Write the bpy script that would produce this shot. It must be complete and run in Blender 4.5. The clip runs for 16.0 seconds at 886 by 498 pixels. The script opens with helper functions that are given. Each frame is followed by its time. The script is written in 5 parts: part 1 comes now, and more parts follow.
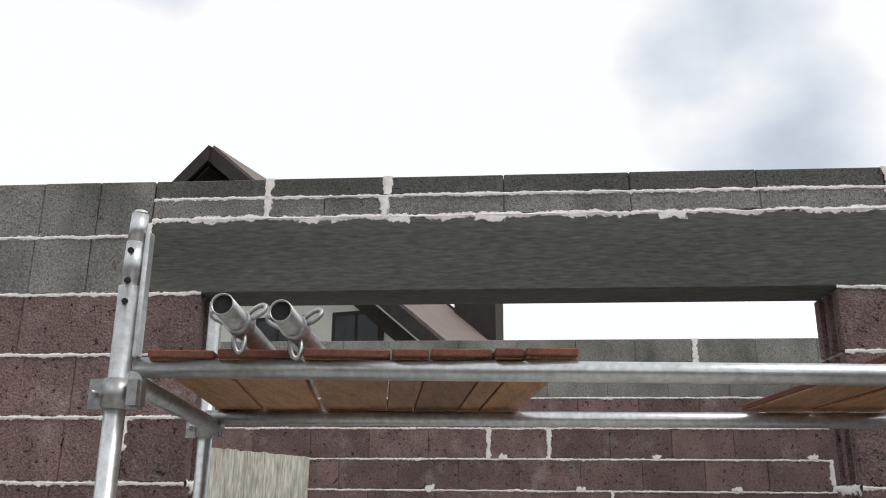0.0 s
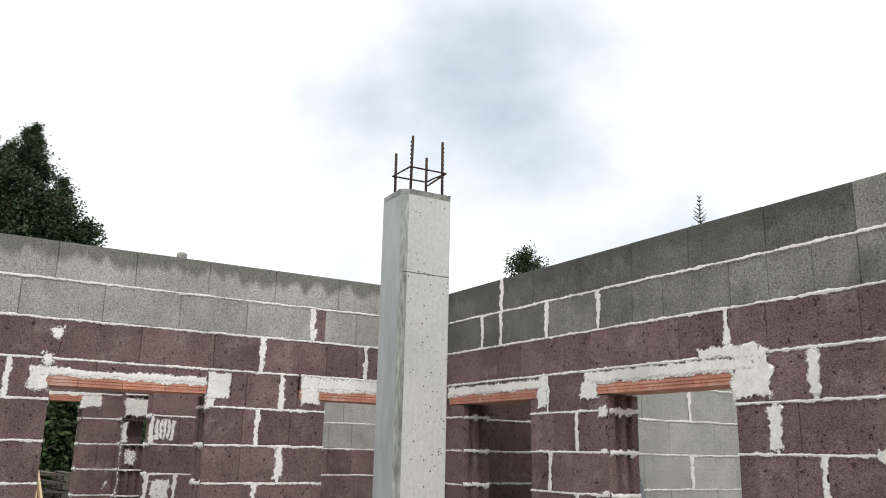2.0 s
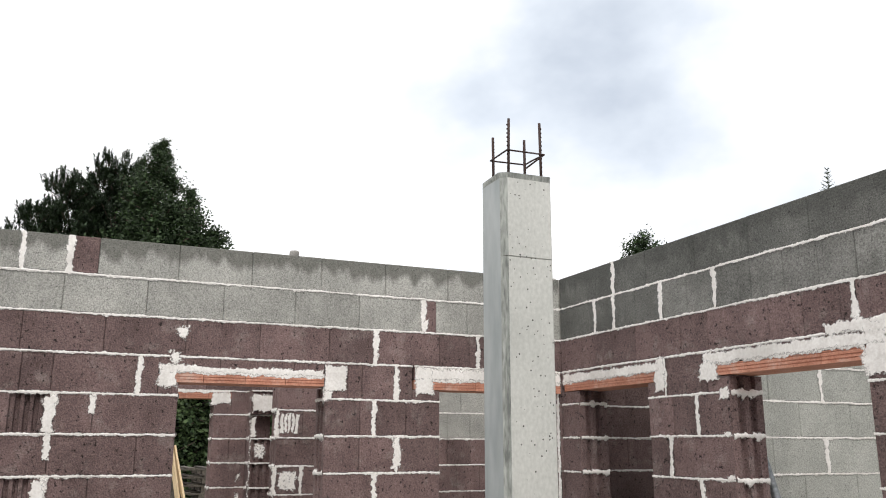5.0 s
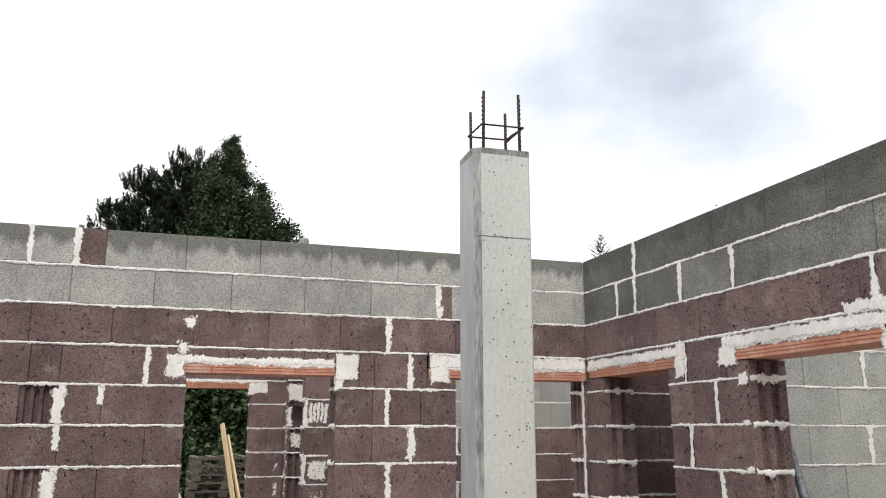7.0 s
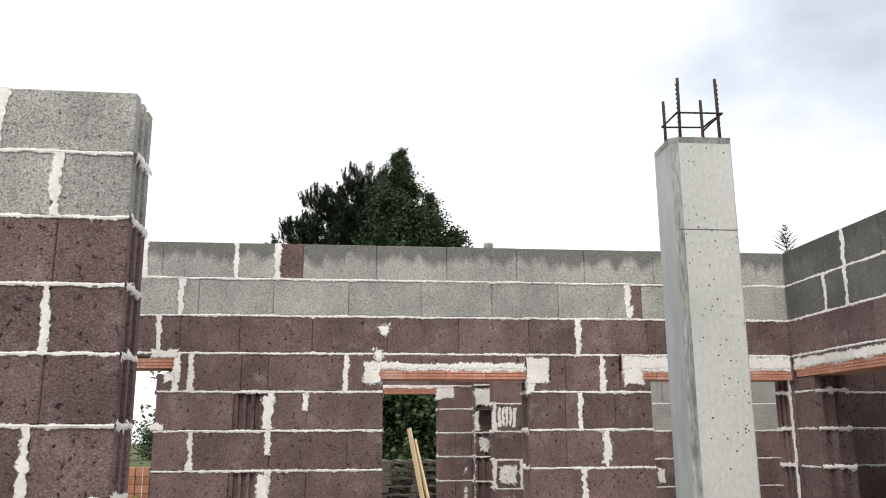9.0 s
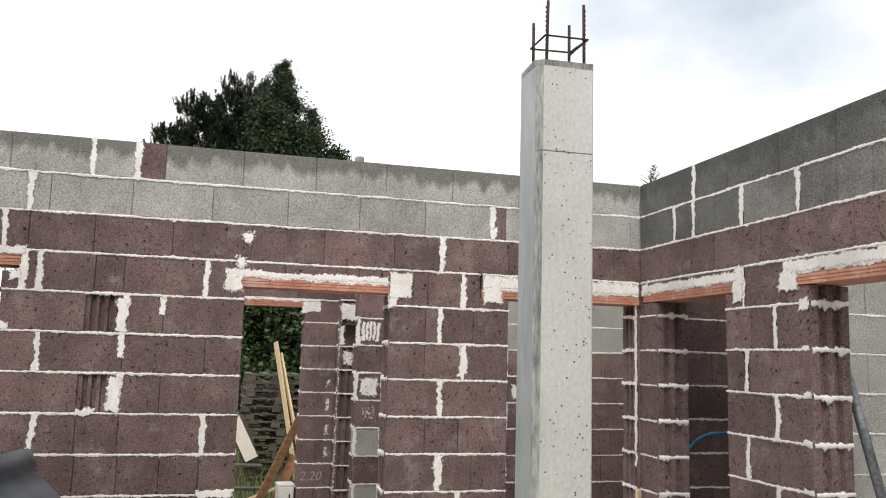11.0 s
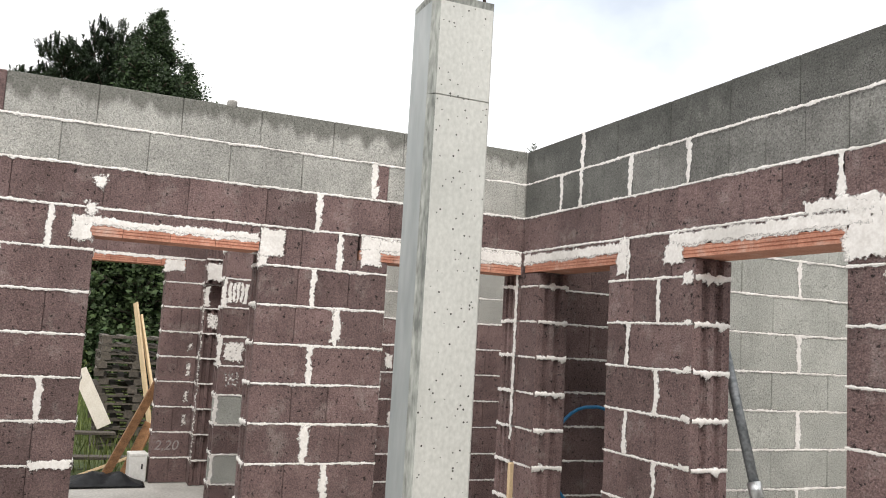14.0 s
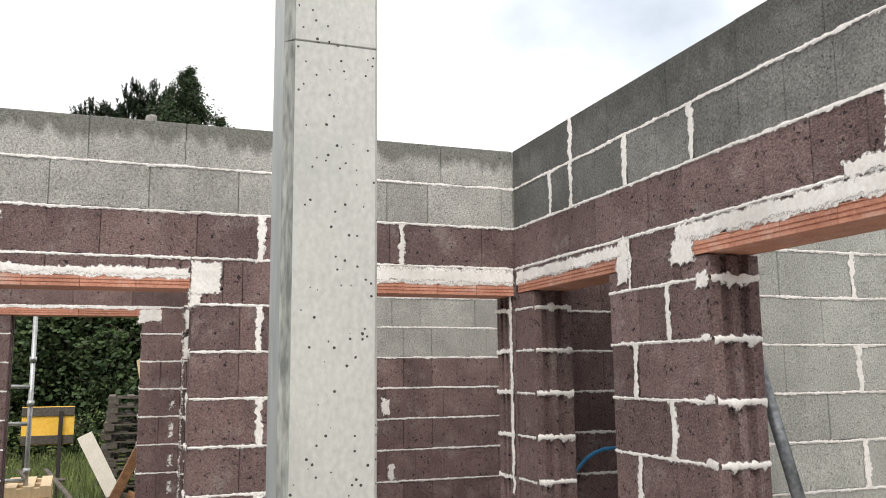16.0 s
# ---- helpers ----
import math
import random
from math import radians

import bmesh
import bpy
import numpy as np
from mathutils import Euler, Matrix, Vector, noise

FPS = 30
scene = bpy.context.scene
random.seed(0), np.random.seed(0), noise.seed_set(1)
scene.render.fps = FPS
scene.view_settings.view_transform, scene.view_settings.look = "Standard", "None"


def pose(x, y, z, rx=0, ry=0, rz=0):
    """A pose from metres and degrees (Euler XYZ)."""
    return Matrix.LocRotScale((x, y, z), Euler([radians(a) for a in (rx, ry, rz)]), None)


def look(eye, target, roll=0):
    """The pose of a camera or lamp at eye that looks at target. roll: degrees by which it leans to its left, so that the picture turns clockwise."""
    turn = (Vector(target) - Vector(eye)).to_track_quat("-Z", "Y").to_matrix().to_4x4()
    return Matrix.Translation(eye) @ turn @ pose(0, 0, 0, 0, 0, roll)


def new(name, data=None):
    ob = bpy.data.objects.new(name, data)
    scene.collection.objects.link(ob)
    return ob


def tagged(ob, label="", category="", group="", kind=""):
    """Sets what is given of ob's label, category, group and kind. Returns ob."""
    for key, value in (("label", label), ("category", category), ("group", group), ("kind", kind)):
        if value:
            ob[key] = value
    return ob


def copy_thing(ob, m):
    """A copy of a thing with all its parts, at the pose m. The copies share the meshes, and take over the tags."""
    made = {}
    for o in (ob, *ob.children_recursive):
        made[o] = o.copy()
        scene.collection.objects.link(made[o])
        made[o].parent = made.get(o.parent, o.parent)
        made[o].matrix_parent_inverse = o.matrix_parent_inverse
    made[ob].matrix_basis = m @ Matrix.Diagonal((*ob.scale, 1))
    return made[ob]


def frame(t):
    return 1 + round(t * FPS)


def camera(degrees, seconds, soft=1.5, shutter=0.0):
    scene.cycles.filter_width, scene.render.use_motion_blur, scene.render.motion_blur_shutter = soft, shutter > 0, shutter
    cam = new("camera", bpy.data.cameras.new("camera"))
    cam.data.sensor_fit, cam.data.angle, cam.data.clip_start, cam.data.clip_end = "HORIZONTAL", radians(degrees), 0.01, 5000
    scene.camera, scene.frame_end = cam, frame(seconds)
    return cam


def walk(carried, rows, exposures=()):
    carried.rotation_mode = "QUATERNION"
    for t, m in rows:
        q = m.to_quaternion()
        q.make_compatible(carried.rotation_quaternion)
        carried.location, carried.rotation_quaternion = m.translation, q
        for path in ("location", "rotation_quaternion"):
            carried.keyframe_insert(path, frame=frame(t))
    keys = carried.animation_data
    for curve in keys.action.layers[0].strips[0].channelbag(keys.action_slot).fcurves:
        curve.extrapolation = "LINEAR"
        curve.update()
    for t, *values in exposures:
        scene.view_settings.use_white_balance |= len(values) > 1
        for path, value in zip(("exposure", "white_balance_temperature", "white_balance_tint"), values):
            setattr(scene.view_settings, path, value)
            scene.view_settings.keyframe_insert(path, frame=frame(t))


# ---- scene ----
cam = camera(56.1, 16.0, soft=1.0)
PATH = [
    (0, (0.022, 0.052, 1.718), (-0.121, 1.965, 2.284), 0.4),
    (0.5, (0.028, -0.076, 1.728), (-0.761, 1.676, 2.28), 0.6),
    (1, (-0.098, -0.173, 1.724), (-1.348, 1.298, 2.245), 1.2),
    (1.5, (-0.197, -0.208, 1.728), (-1.727, 0.984, 2.217), 1.8),
    (2, (-0.283, -0.254, 1.72), (-1.94, 0.759, 2.199), 1.2),
    (2.5, (-0.306, -0.273, 1.723), (-2.043, 0.603, 2.187), 0.4),
    (3, (-0.321, -0.278, 1.681), (-2.1, 0.537, 2.093), -0.7),
    (3.5, (-0.327, -0.279, 1.675), (-2.128, 0.489, 2.082), -0.5),
    (4, (-0.341, -0.289, 1.682), (-2.141, 0.44, 2.158), -0.2),
    (4.5, (-0.319, -0.248, 1.692), (-2.109, 0.504, 2.173), 0.2),
    (4.7, (-0.296, -0.226, 1.693), (-2.081, 0.55, 2.151), 0.3),
    (6.8, (-0.267, 0.264, 1.697), (-2.117, 0.88, 2.139), -0.6),
    (7, (-0.3, 0.295, 1.705), (-2.156, 0.901, 2.136), 0.0),
    (7.5, (-0.336, 0.266, 1.72), (-2.225, 0.772, 2.143), 0.4),
    (8, (-0.368, 0.197, 1.734), (-2.294, 0.479, 2.192), -0.2),
    (8.2, (-0.378, 0.173, 1.735), (-2.312, 0.373, 2.2), -0.3),
    (10.3, (-0.349, 0.239, 1.645), (-2.292, 0.602, 1.95), 0.2),
    (10.5, (-0.345, 0.245, 1.649), (-2.279, 0.663, 1.941), 0.5),
    (11, (-0.341, 0.261, 1.646), (-2.258, 0.767, 1.908), 1.6),
    (11.5, (-0.328, 0.28, 1.646), (-2.218, 0.889, 1.891), 1.9),
    (12, (-0.313, 0.293, 1.643), (-2.181, 0.962, 1.889), 1.5),
    (12.5, (-0.296, 0.302, 1.64), (-2.158, 0.988, 1.884), 1.3),
    (13, (-0.293, 0.303, 1.64), (-2.155, 0.991, 1.878), 1.4),
    (13.5, (-0.462, 0.308, 1.62), (-2.314, 1.033, 1.834), 2.7),
    (14, (-0.662, 0.356, 1.614), (-2.488, 1.144, 1.821), 3.3),
    (14.5, (-0.815, 0.539, 1.604), (-2.648, 1.312, 1.805), 1.1),
    (15, (-0.976, 0.748, 1.616), (-2.839, 1.445, 1.824), 0.8),
    (15.5, (-1.199, 0.971, 1.624), (-3.033, 1.731, 1.866), 1.6),
    (16, (-1.342, 1.133, 1.632), (-3.201, 1.809, 1.923), -0.6),
]
walk(cam, [(t, look(eye, target, roll)) for t, eye, target, roll in PATH],
     exposures=[(0, -0.17, 6450, 10), (1.0, -0.10, 6450, 10), (2.0, 0.02, 6450, 10), (3.5, 0.12, 6500, 10), (8.0, 0.1, 6520, 10),
                (10.5, 0.14, 6600, 10), (13.0, 0.26, 6630, 10), (14.5, 0.38, 6600, 10), (16.0, 0.28, 6600, 10)])

# ---- world, sun ----
world = bpy.data.worlds.new("overcast_sky")
scene.world = world
world.use_nodes = True
wn, wl = world.node_tree.nodes, world.node_tree.links
wn.clear()
w_out = wn.new("ShaderNodeOutputWorld")
w_bg = wn.new("ShaderNodeBackground")
w_sky = wn.new("ShaderNodeTexSky")
w_sky.sky_type, w_sky.sun_disc = "NISHITA", False
SUN_EL, SUN_AZ = 50, 112      # degrees; azimuth clockwise from +y
w_sky.sun_elevation, w_sky.sun_rotation = radians(SUN_EL), radians(SUN_AZ)
w_tc = wn.new("ShaderNodeTexCoord")
w_map = wn.new("ShaderNodeMapping")
w_map.inputs["Scale"].default_value = (1.0, 1.0, 1.6)
w_map.inputs["Location"].default_value = (0.35, 0.1, 0.6)
w_no = wn.new("ShaderNodeTexNoise")
w_no.inputs["Scale"].default_value, w_no.inputs["Detail"].default_value, w_no.inputs["Roughness"].default_value = 2.1, 6, 0.5
w_ramp = wn.new("ShaderNodeValToRGB")
w_ramp.color_ramp.elements[0].position, w_ramp.color_ramp.elements[0].color = 0.26, (0.44, 0.50, 0.60, 1)
w_ramp.color_ramp.elements[1].position, w_ramp.color_ramp.elements[1].color = 0.52, (1.12, 1.12, 1.12, 1)
w_mid = w_ramp.color_ramp.elements.new(0.40)
w_mid.color = (0.76, 0.82, 0.90, 1)
# banks of grey cloud: azimuth, elevation, half-width, weight (degrees); bright haze elsewhere
w_fac = None
for c_az, c_el, c_half, c_weight in ((-54, 20, 21, 0.18), (-48, 30, 14, 0.09), (-28, 29.5, 8, 0.22), (16.5, 24.5, 12, 0.33), (-25, 40, 12, 0.14)):
    c_dot = wn.new("ShaderNodeVectorMath")
    c_dot.operation = "DOT_PRODUCT"
    c_dot.inputs[1].default_value = (math.cos(radians(c_el)) * math.sin(radians(c_az)), math.cos(radians(c_el)) * math.cos(radians(c_az)), math.sin(radians(c_el)))
    wl.new(w_tc.outputs["Generated"], c_dot.inputs[0])
    c_mask = wn.new("ShaderNodeMapRange")
    c_mask.interpolation_type = "SMOOTHSTEP"
    c_mask.inputs["From Min"].default_value, c_mask.inputs["From Max"].default_value = math.cos(radians(c_half)), 1.0
    c_mask.inputs["To Min"].default_value, c_mask.inputs["To Max"].default_value = 0.0, -c_weight
    wl.new(c_dot.outputs["Value"], c_mask.inputs["Value"])
    c_add = wn.new("ShaderNodeMath")
    c_add.operation = "ADD"
    wl.new(c_mask.outputs["Result"], c_add.inputs[0])
    if w_fac is None:
        c_add.inputs[1].default_value = 0.15
    else:
        wl.new(w_fac, c_add.inputs[1])
    w_fac = c_add.outputs[0]
w_sum = wn.new("ShaderNodeMath")
w_sum.operation = "ADD"
w_mul = wn.new("ShaderNodeMix")
w_mul.data_type, w_mul.blend_type = "RGBA", "MIX"
w_mul.inputs["Factor"].default_value = 0.93
w_scale = wn.new("ShaderNodeVectorMath")
w_scale.operation = "SCALE"
w_scale.inputs["Scale"].default_value = 0.1
wl.new(w_tc.outputs["Generated"], w_map.inputs["Vector"])
wl.new(w_map.outputs["Vector"], w_no.inputs["Vector"])
wl.new(w_no.outputs["Fac"], w_sum.inputs[0])
wl.new(w_fac, w_sum.inputs[1])
wl.new(w_sum.outputs[0], w_ramp.inputs["Fac"])
wl.new(w_sky.outputs["Color"], w_scale.inputs[0])
wl.new(w_scale.outputs["Vector"], w_mul.inputs["A"])
wl.new(w_ramp.outputs["Color"], w_mul.inputs["B"])
wl.new(w_mul.outputs["Result"], w_bg.inputs["Color"])
w_bg.inputs["Strength"].default_value = 1.06
wl.new(w_bg.outputs["Background"], w_out.inputs["Surface"])

sun = new("sun", bpy.data.lights.new("sun", "SUN"))
sun.data.energy, sun.data.angle, sun.data.color = 1.8, radians(30), (1.0, 0.96, 0.9)
_el, _az = radians(SUN_EL), radians(SUN_AZ)
sun.matrix_world = look((math.cos(_el) * math.sin(_az) * 50, math.cos(_el) * math.cos(_az) * 50, math.sin(_el) * 50), (0, 0, 0))


# ---- materials ----
def nodes_of(name):
    m = bpy.data.materials.new(name)
    m.use_nodes = True
    nt = m.node_tree
    return m, nt.nodes, nt.links, nt.nodes["Principled BSDF"]


def surface(name, low, high, scale=8.0, rough=0.85, metal=0.0, grain=120.0, bump=0.35, depth=0.004, pores=0.0,
            per_object=0.0, per_island=0.0, stains=0.0, stain_colour=(0.1, 0.1, 0.1), drips=0.0, pit_tone=0.45, grit=0.42, pit_at=(0.29, 0.38), haze=0.0, haze_colour=(0.42, 0.38, 0.36), stretch=(1, 1, 1), world_space=True, detail=6):
    """A rough solid: two scales of colour, grain relief, optional open pores and stains."""
    m, n, l, b = nodes_of(name)
    geo = n.new("ShaderNodeNewGeometry")
    tc = n.new("ShaderNodeTexCoord")
    mp = n.new("ShaderNodeMapping")
    mp.inputs["Scale"].default_value = stretch
    l.new(geo.outputs["Position"] if world_space else tc.outputs["Object"], mp.inputs["Vector"])
    big = n.new("ShaderNodeTexNoise")
    big.inputs["Scale"].default_value, big.inputs["Detail"].default_value = scale, detail
    l.new(mp.outputs["Vector"], big.inputs["Vector"])
    fine = n.new("ShaderNodeTexNoise")
    fine.inputs["Scale"].default_value, fine.inputs["Detail"].default_value = grain, 3
    l.new(mp.outputs["Vector"], fine.inputs["Vector"])
    add = n.new("ShaderNodeMath")
    add.operation = "MULTIPLY_ADD"
    add.inputs[1].default_value = 0.55
    l.new(fine.outputs["Fac"], add.inputs[0])
    half = n.new("ShaderNodeMath")
    half.operation = "MULTIPLY"
    half.inputs[1].default_value = 0.45
    l.new(big.outputs["Fac"], half.inputs[0])
    l.new(half.outputs[0], add.inputs[2])
    ramp = n.new("ShaderNodeValToRGB")
    ramp.color_ramp.elements[0].position, ramp.color_ramp.elements[0].color = 0.36, (*low, 1)
    ramp.color_ramp.elements[1].position, ramp.color_ramp.elements[1].color = 0.64, (*high, 1)
    l.new(add.outputs[0], ramp.inputs["Fac"])
    colour = ramp.outputs["Color"]
    if per_object or per_island:
        val = n.new("ShaderNodeMapRange")
        amount = per_object or per_island
        val.inputs["To Min"].default_value, val.inputs["To Max"].default_value = 1 - amount, 1 + amount
        if per_object:
            oi = n.new("ShaderNodeObjectInfo")
            l.new(oi.outputs["Random"], val.inputs["Value"])
        else:
            l.new(geo.outputs["Random Per Island"], val.inputs["Value"])
        vm = n.new("ShaderNodeVectorMath")
        vm.operation = "SCALE"
        l.new(colour, vm.inputs[0])
        l.new(val.outputs["Result"], vm.inputs["Scale"])
        colour = vm.outputs["Vector"]
    if stains:
        st = n.new("ShaderNodeTexNoise")
        st.inputs["Scale"].default_value, st.inputs["Detail"].default_value = 2.6, 5
        sm = n.new("ShaderNodeMapping")
        sm.inputs["Scale"].default_value = (1, 1, 0.5)
        l.new(geo.outputs["Position"], sm.inputs["Vector"])
        l.new(sm.outputs["Vector"], st.inputs["Vector"])
        sr = n.new("ShaderNodeValToRGB")
        sr.color_ramp.elements[0].position, sr.color_ramp.elements[1].position = 0.5, 0.68
        l.new(st.outputs["Fac"], sr.inputs["Fac"])
        sf = n.new("ShaderNodeMath")
        sf.operation = "MULTIPLY"
        sf.inputs[1].default_value = stains
        l.new(sr.outputs["Color"], sf.inputs[0])
        mx = n.new("ShaderNodeMix")
        mx.data_type = "RGBA"
        l.new(sf.outputs[0], mx.inputs["Factor"])
        l.new(colour, mx.inputs["A"])
        mx.inputs["B"].default_value = (*stain_colour, 1)
        colour = mx.outputs["Result"]
    if haze:                                     # thin pale mortar dust rubbed over the face
        hn = n.new("ShaderNodeTexNoise")
        hn.inputs["Scale"].default_value, hn.inputs["Detail"].default_value, hn.inputs["Roughness"].default_value = 5.5, 7, 0.72
        l.new(geo.outputs["Position"], hn.inputs["Vector"])
        hr = n.new("ShaderNodeMapRange")
        hr.inputs["From Min"].default_value, hr.inputs["From Max"].default_value = 0.54, 0.74
        hr.inputs["To Max"].default_value = haze
        l.new(hn.outputs["Fac"], hr.inputs["Value"])
        hx = n.new("ShaderNodeMix")
        hx.data_type = "RGBA"
        l.new(hr.outputs["Result"], hx.inputs["Factor"])
        l.new(colour, hx.inputs["A"])
        hx.inputs["B"].default_value = (*haze_colour, 1)
        colour = hx.outputs["Result"]
    if drips:                                    # weather streaks that run down from the wall's top edge
        dn = n.new("ShaderNodeTexNoise")
        dn.inputs["Scale"].default_value, dn.inputs["Detail"].default_value = 9, 4
        dm = n.new("ShaderNodeMapping")
        dm.inputs["Scale"].default_value = (1, 1, 0.15)
        l.new(geo.outputs["Position"], dm.inputs["Vector"])
        l.new(dm.outputs["Vector"], dn.inputs["Vector"])
        sx = n.new("ShaderNodeSeparateXYZ")
        l.new(geo.outputs["Position"], sx.inputs["Vector"])
        dz = n.new("ShaderNodeMath")
        dz.operation = "MULTIPLY_ADD"
        dz.inputs[1].default_value, dz.inputs[2].default_value = 3.4, -9.82
        l.new(sx.outputs["Z"], dz.inputs[0])
        da = n.new("ShaderNodeMath")
        da.operation = "ADD"
        l.new(dz.outputs[0], da.inputs[0])
        l.new(dn.outputs["Fac"], da.inputs[1])
        dr = n.new("ShaderNodeMapRange")
        dr.inputs["From Min"].default_value, dr.inputs["From Max"].default_value = 0.42, 0.62
        dr.inputs["To Max"].default_value = drips
        l.new(da.outputs[0], dr.inputs["Value"])
        dx = n.new("ShaderNodeMix")
        dx.data_type = "RGBA"
        l.new(dr.outputs["Result"], dx.inputs["Factor"])
        l.new(colour, dx.inputs["A"])
        dx.inputs["B"].default_value = (*stain_colour, 1)
        colour = dx.outputs["Result"]
    height = fine.outputs["Fac"]
    if pores:
        vo = n.new("ShaderNodeTexNoise")
        vo.inputs["Scale"].default_value, vo.inputs["Detail"].default_value, vo.inputs["Roughness"].default_value = pores, 4, 0.7
        l.new(mp.outputs["Vector"], vo.inputs["Vector"])
        pr = n.new("ShaderNodeMapRange")
        pr.inputs["From Min"].default_value, pr.inputs["From Max"].default_value = 0.24, 0.42
        l.new(vo.outputs["Fac"], pr.inputs["Value"])
        hm = n.new("ShaderNodeMath")
        hm.operation = "MULTIPLY_ADD"
        hm.inputs[1].default_value = 0.8
        l.new(pr.outputs["Result"], hm.inputs[0])
        l.new(fine.outputs["Fac"], hm.inputs[2])
        height = hm.outputs[0]
        pd = n.new("ShaderNodeMapRange")
        pd.inputs["From Min"].default_value, pd.inputs["From Max"].default_value = pit_at
        pd.inputs["To Min"].default_value, pd.inputs["To Max"].default_value = pit_tone, 1.04
        l.new(vo.outputs["Fac"], pd.inputs["Value"])
        pv = n.new("ShaderNodeVectorMath")
        pv.operation = "SCALE"
        l.new(colour, pv.inputs[0])
        l.new(pd.outputs["Result"], pv.inputs["Scale"])
        colour = pv.outputs["Vector"]
        gn = n.new("ShaderNodeTexNoise")                # gritty light and dark aggregate
        gn.inputs["Scale"].default_value, gn.inputs["Detail"].default_value, gn.inputs["Roughness"].default_value = 105, 4, 0.68
        l.new(mp.outputs["Vector"], gn.inputs["Vector"])
        gr = n.new("ShaderNodeMapRange")
        gr.inputs["From Min"].default_value, gr.inputs["From Max"].default_value = 0.34, 0.64
        gr.inputs["To Min"].default_value, gr.inputs["To Max"].default_value = 1 - grit, 1 + grit
        l.new(gn.outputs["Fac"], gr.inputs["Value"])
        gv = n.new("ShaderNodeVectorMath")
        gv.operation = "SCALE"
        l.new(colour, gv.inputs[0])
        l.new(gr.outputs["Result"], gv.inputs["Scale"])
        colour = gv.outputs["Vector"]
    bp = n.new("ShaderNodeBump")
    bp.inputs["Strength"].default_value, bp.inputs["Distance"].default_value = bump, depth
    l.new(height, bp.inputs["Height"])
    l.new(bp.outputs["Normal"], b.inputs["Normal"])
    l.new(colour, b.inputs["Base Color"])
    b.inputs["Roughness"].default_value, b.inputs["Metallic"].default_value = rough, metal
    return m


M_RED = surface("red_lava_block", (0.108, 0.070, 0.067), (0.212, 0.144, 0.139), 5, 0.95, grain=120, bump=1.0, depth=0.009, pores=36, pit_tone=0.14, pit_at=(0.345, 0.405), per_object=0.2, grit=0.33,
                stains=0.4, stain_colour=(0.085, 0.058, 0.056), haze=0.38)
M_GREY = surface("grey_concrete_block", (0.27, 0.27, 0.25), (0.46, 0.455, 0.425), 4, 0.95, grain=170, bump=1.0, depth=0.006, pores=92, pit_tone=0.33, pit_at=(0.33, 0.42), grit=0.33, per_object=0.12,
                 stains=0.5, stain_colour=(0.20, 0.20, 0.185))
M_GREYTOP = surface("rain_stained_grey_block", (0.28, 0.28, 0.26), (0.47, 0.465, 0.435), 4, 0.95, grain=170, bump=1.0, depth=0.006, pores=92, pit_tone=0.33, pit_at=(0.33, 0.42), grit=0.33, per_object=0.10,
                    stain_colour=(0.135, 0.135, 0.12), drips=0.85)
# two darker greys for the top courses of the north walls
M_DARKGREY = surface("dark_grey_block", (0.084, 0.086, 0.080), (0.172, 0.172, 0.160), 4, 0.95, grain=170, bump=1.0, depth=0.006, pores=92, pit_tone=0.33, pit_at=(0.33, 0.42), grit=0.35, per_object=0.12,
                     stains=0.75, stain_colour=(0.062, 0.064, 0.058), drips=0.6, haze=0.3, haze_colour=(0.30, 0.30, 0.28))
M_MIDGREY = surface("mid_grey_block", (0.148, 0.147, 0.138), (0.285, 0.283, 0.265), 4, 0.95, grain=170, bump=1.0, depth=0.006, pores=92, pit_tone=0.33, pit_at=(0.33, 0.42), grit=0.35, per_object=0.10,
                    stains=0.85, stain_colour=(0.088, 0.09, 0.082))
M_PALE = surface("pale_concrete_block", (0.31, 0.318, 0.292), (0.47, 0.478, 0.445), 4, 0.95, grain=170, bump=1.0, depth=0.006, pores=92, pit_tone=0.38, pit_at=(0.32, 0.41), grit=0.3, per_object=0.11)


def ragged_mortar(name, low, high):
    """Mortar that thins out and breaks up towards the rim of a smear, by the mesh's own 'body' values."""
    m = surface(name, low, high, 14, 0.9, grain=60, bump=0.4, depth=0.004, stains=0.45, stain_colour=(0.50, 0.48, 0.45))
    n, l = m.node_tree.nodes, m.node_tree.links
    geo = n.new("ShaderNodeNewGeometry")
    at = n.new("ShaderNodeAttribute")
    at.attribute_name = "body"
    ns = n.new("ShaderNodeTexNoise")
    ns.inputs["Scale"].default_value, ns.inputs["Detail"].default_value, ns.inputs["Roughness"].default_value = 48, 6, 0.68
    l.new(geo.outputs["Position"], ns.inputs["Vector"])
    ma = n.new("ShaderNodeMath")
    ma.operation = "MULTIPLY_ADD"
    ma.inputs[1].default_value = 1.4
    l.new(ns.outputs["Fac"], ma.inputs[0])
    l.new(at.outputs["Fac"], ma.inputs[2])
    mr = n.new("ShaderNodeMapRange")
    mr.inputs["From Min"].default_value, mr.inputs["From Max"].default_value = 1.09, 1.31
    l.new(ma.outputs[0], mr.inputs["Value"])
    l.new(mr.outputs["Result"], n["Principled BSDF"].inputs["Alpha"])
    return m


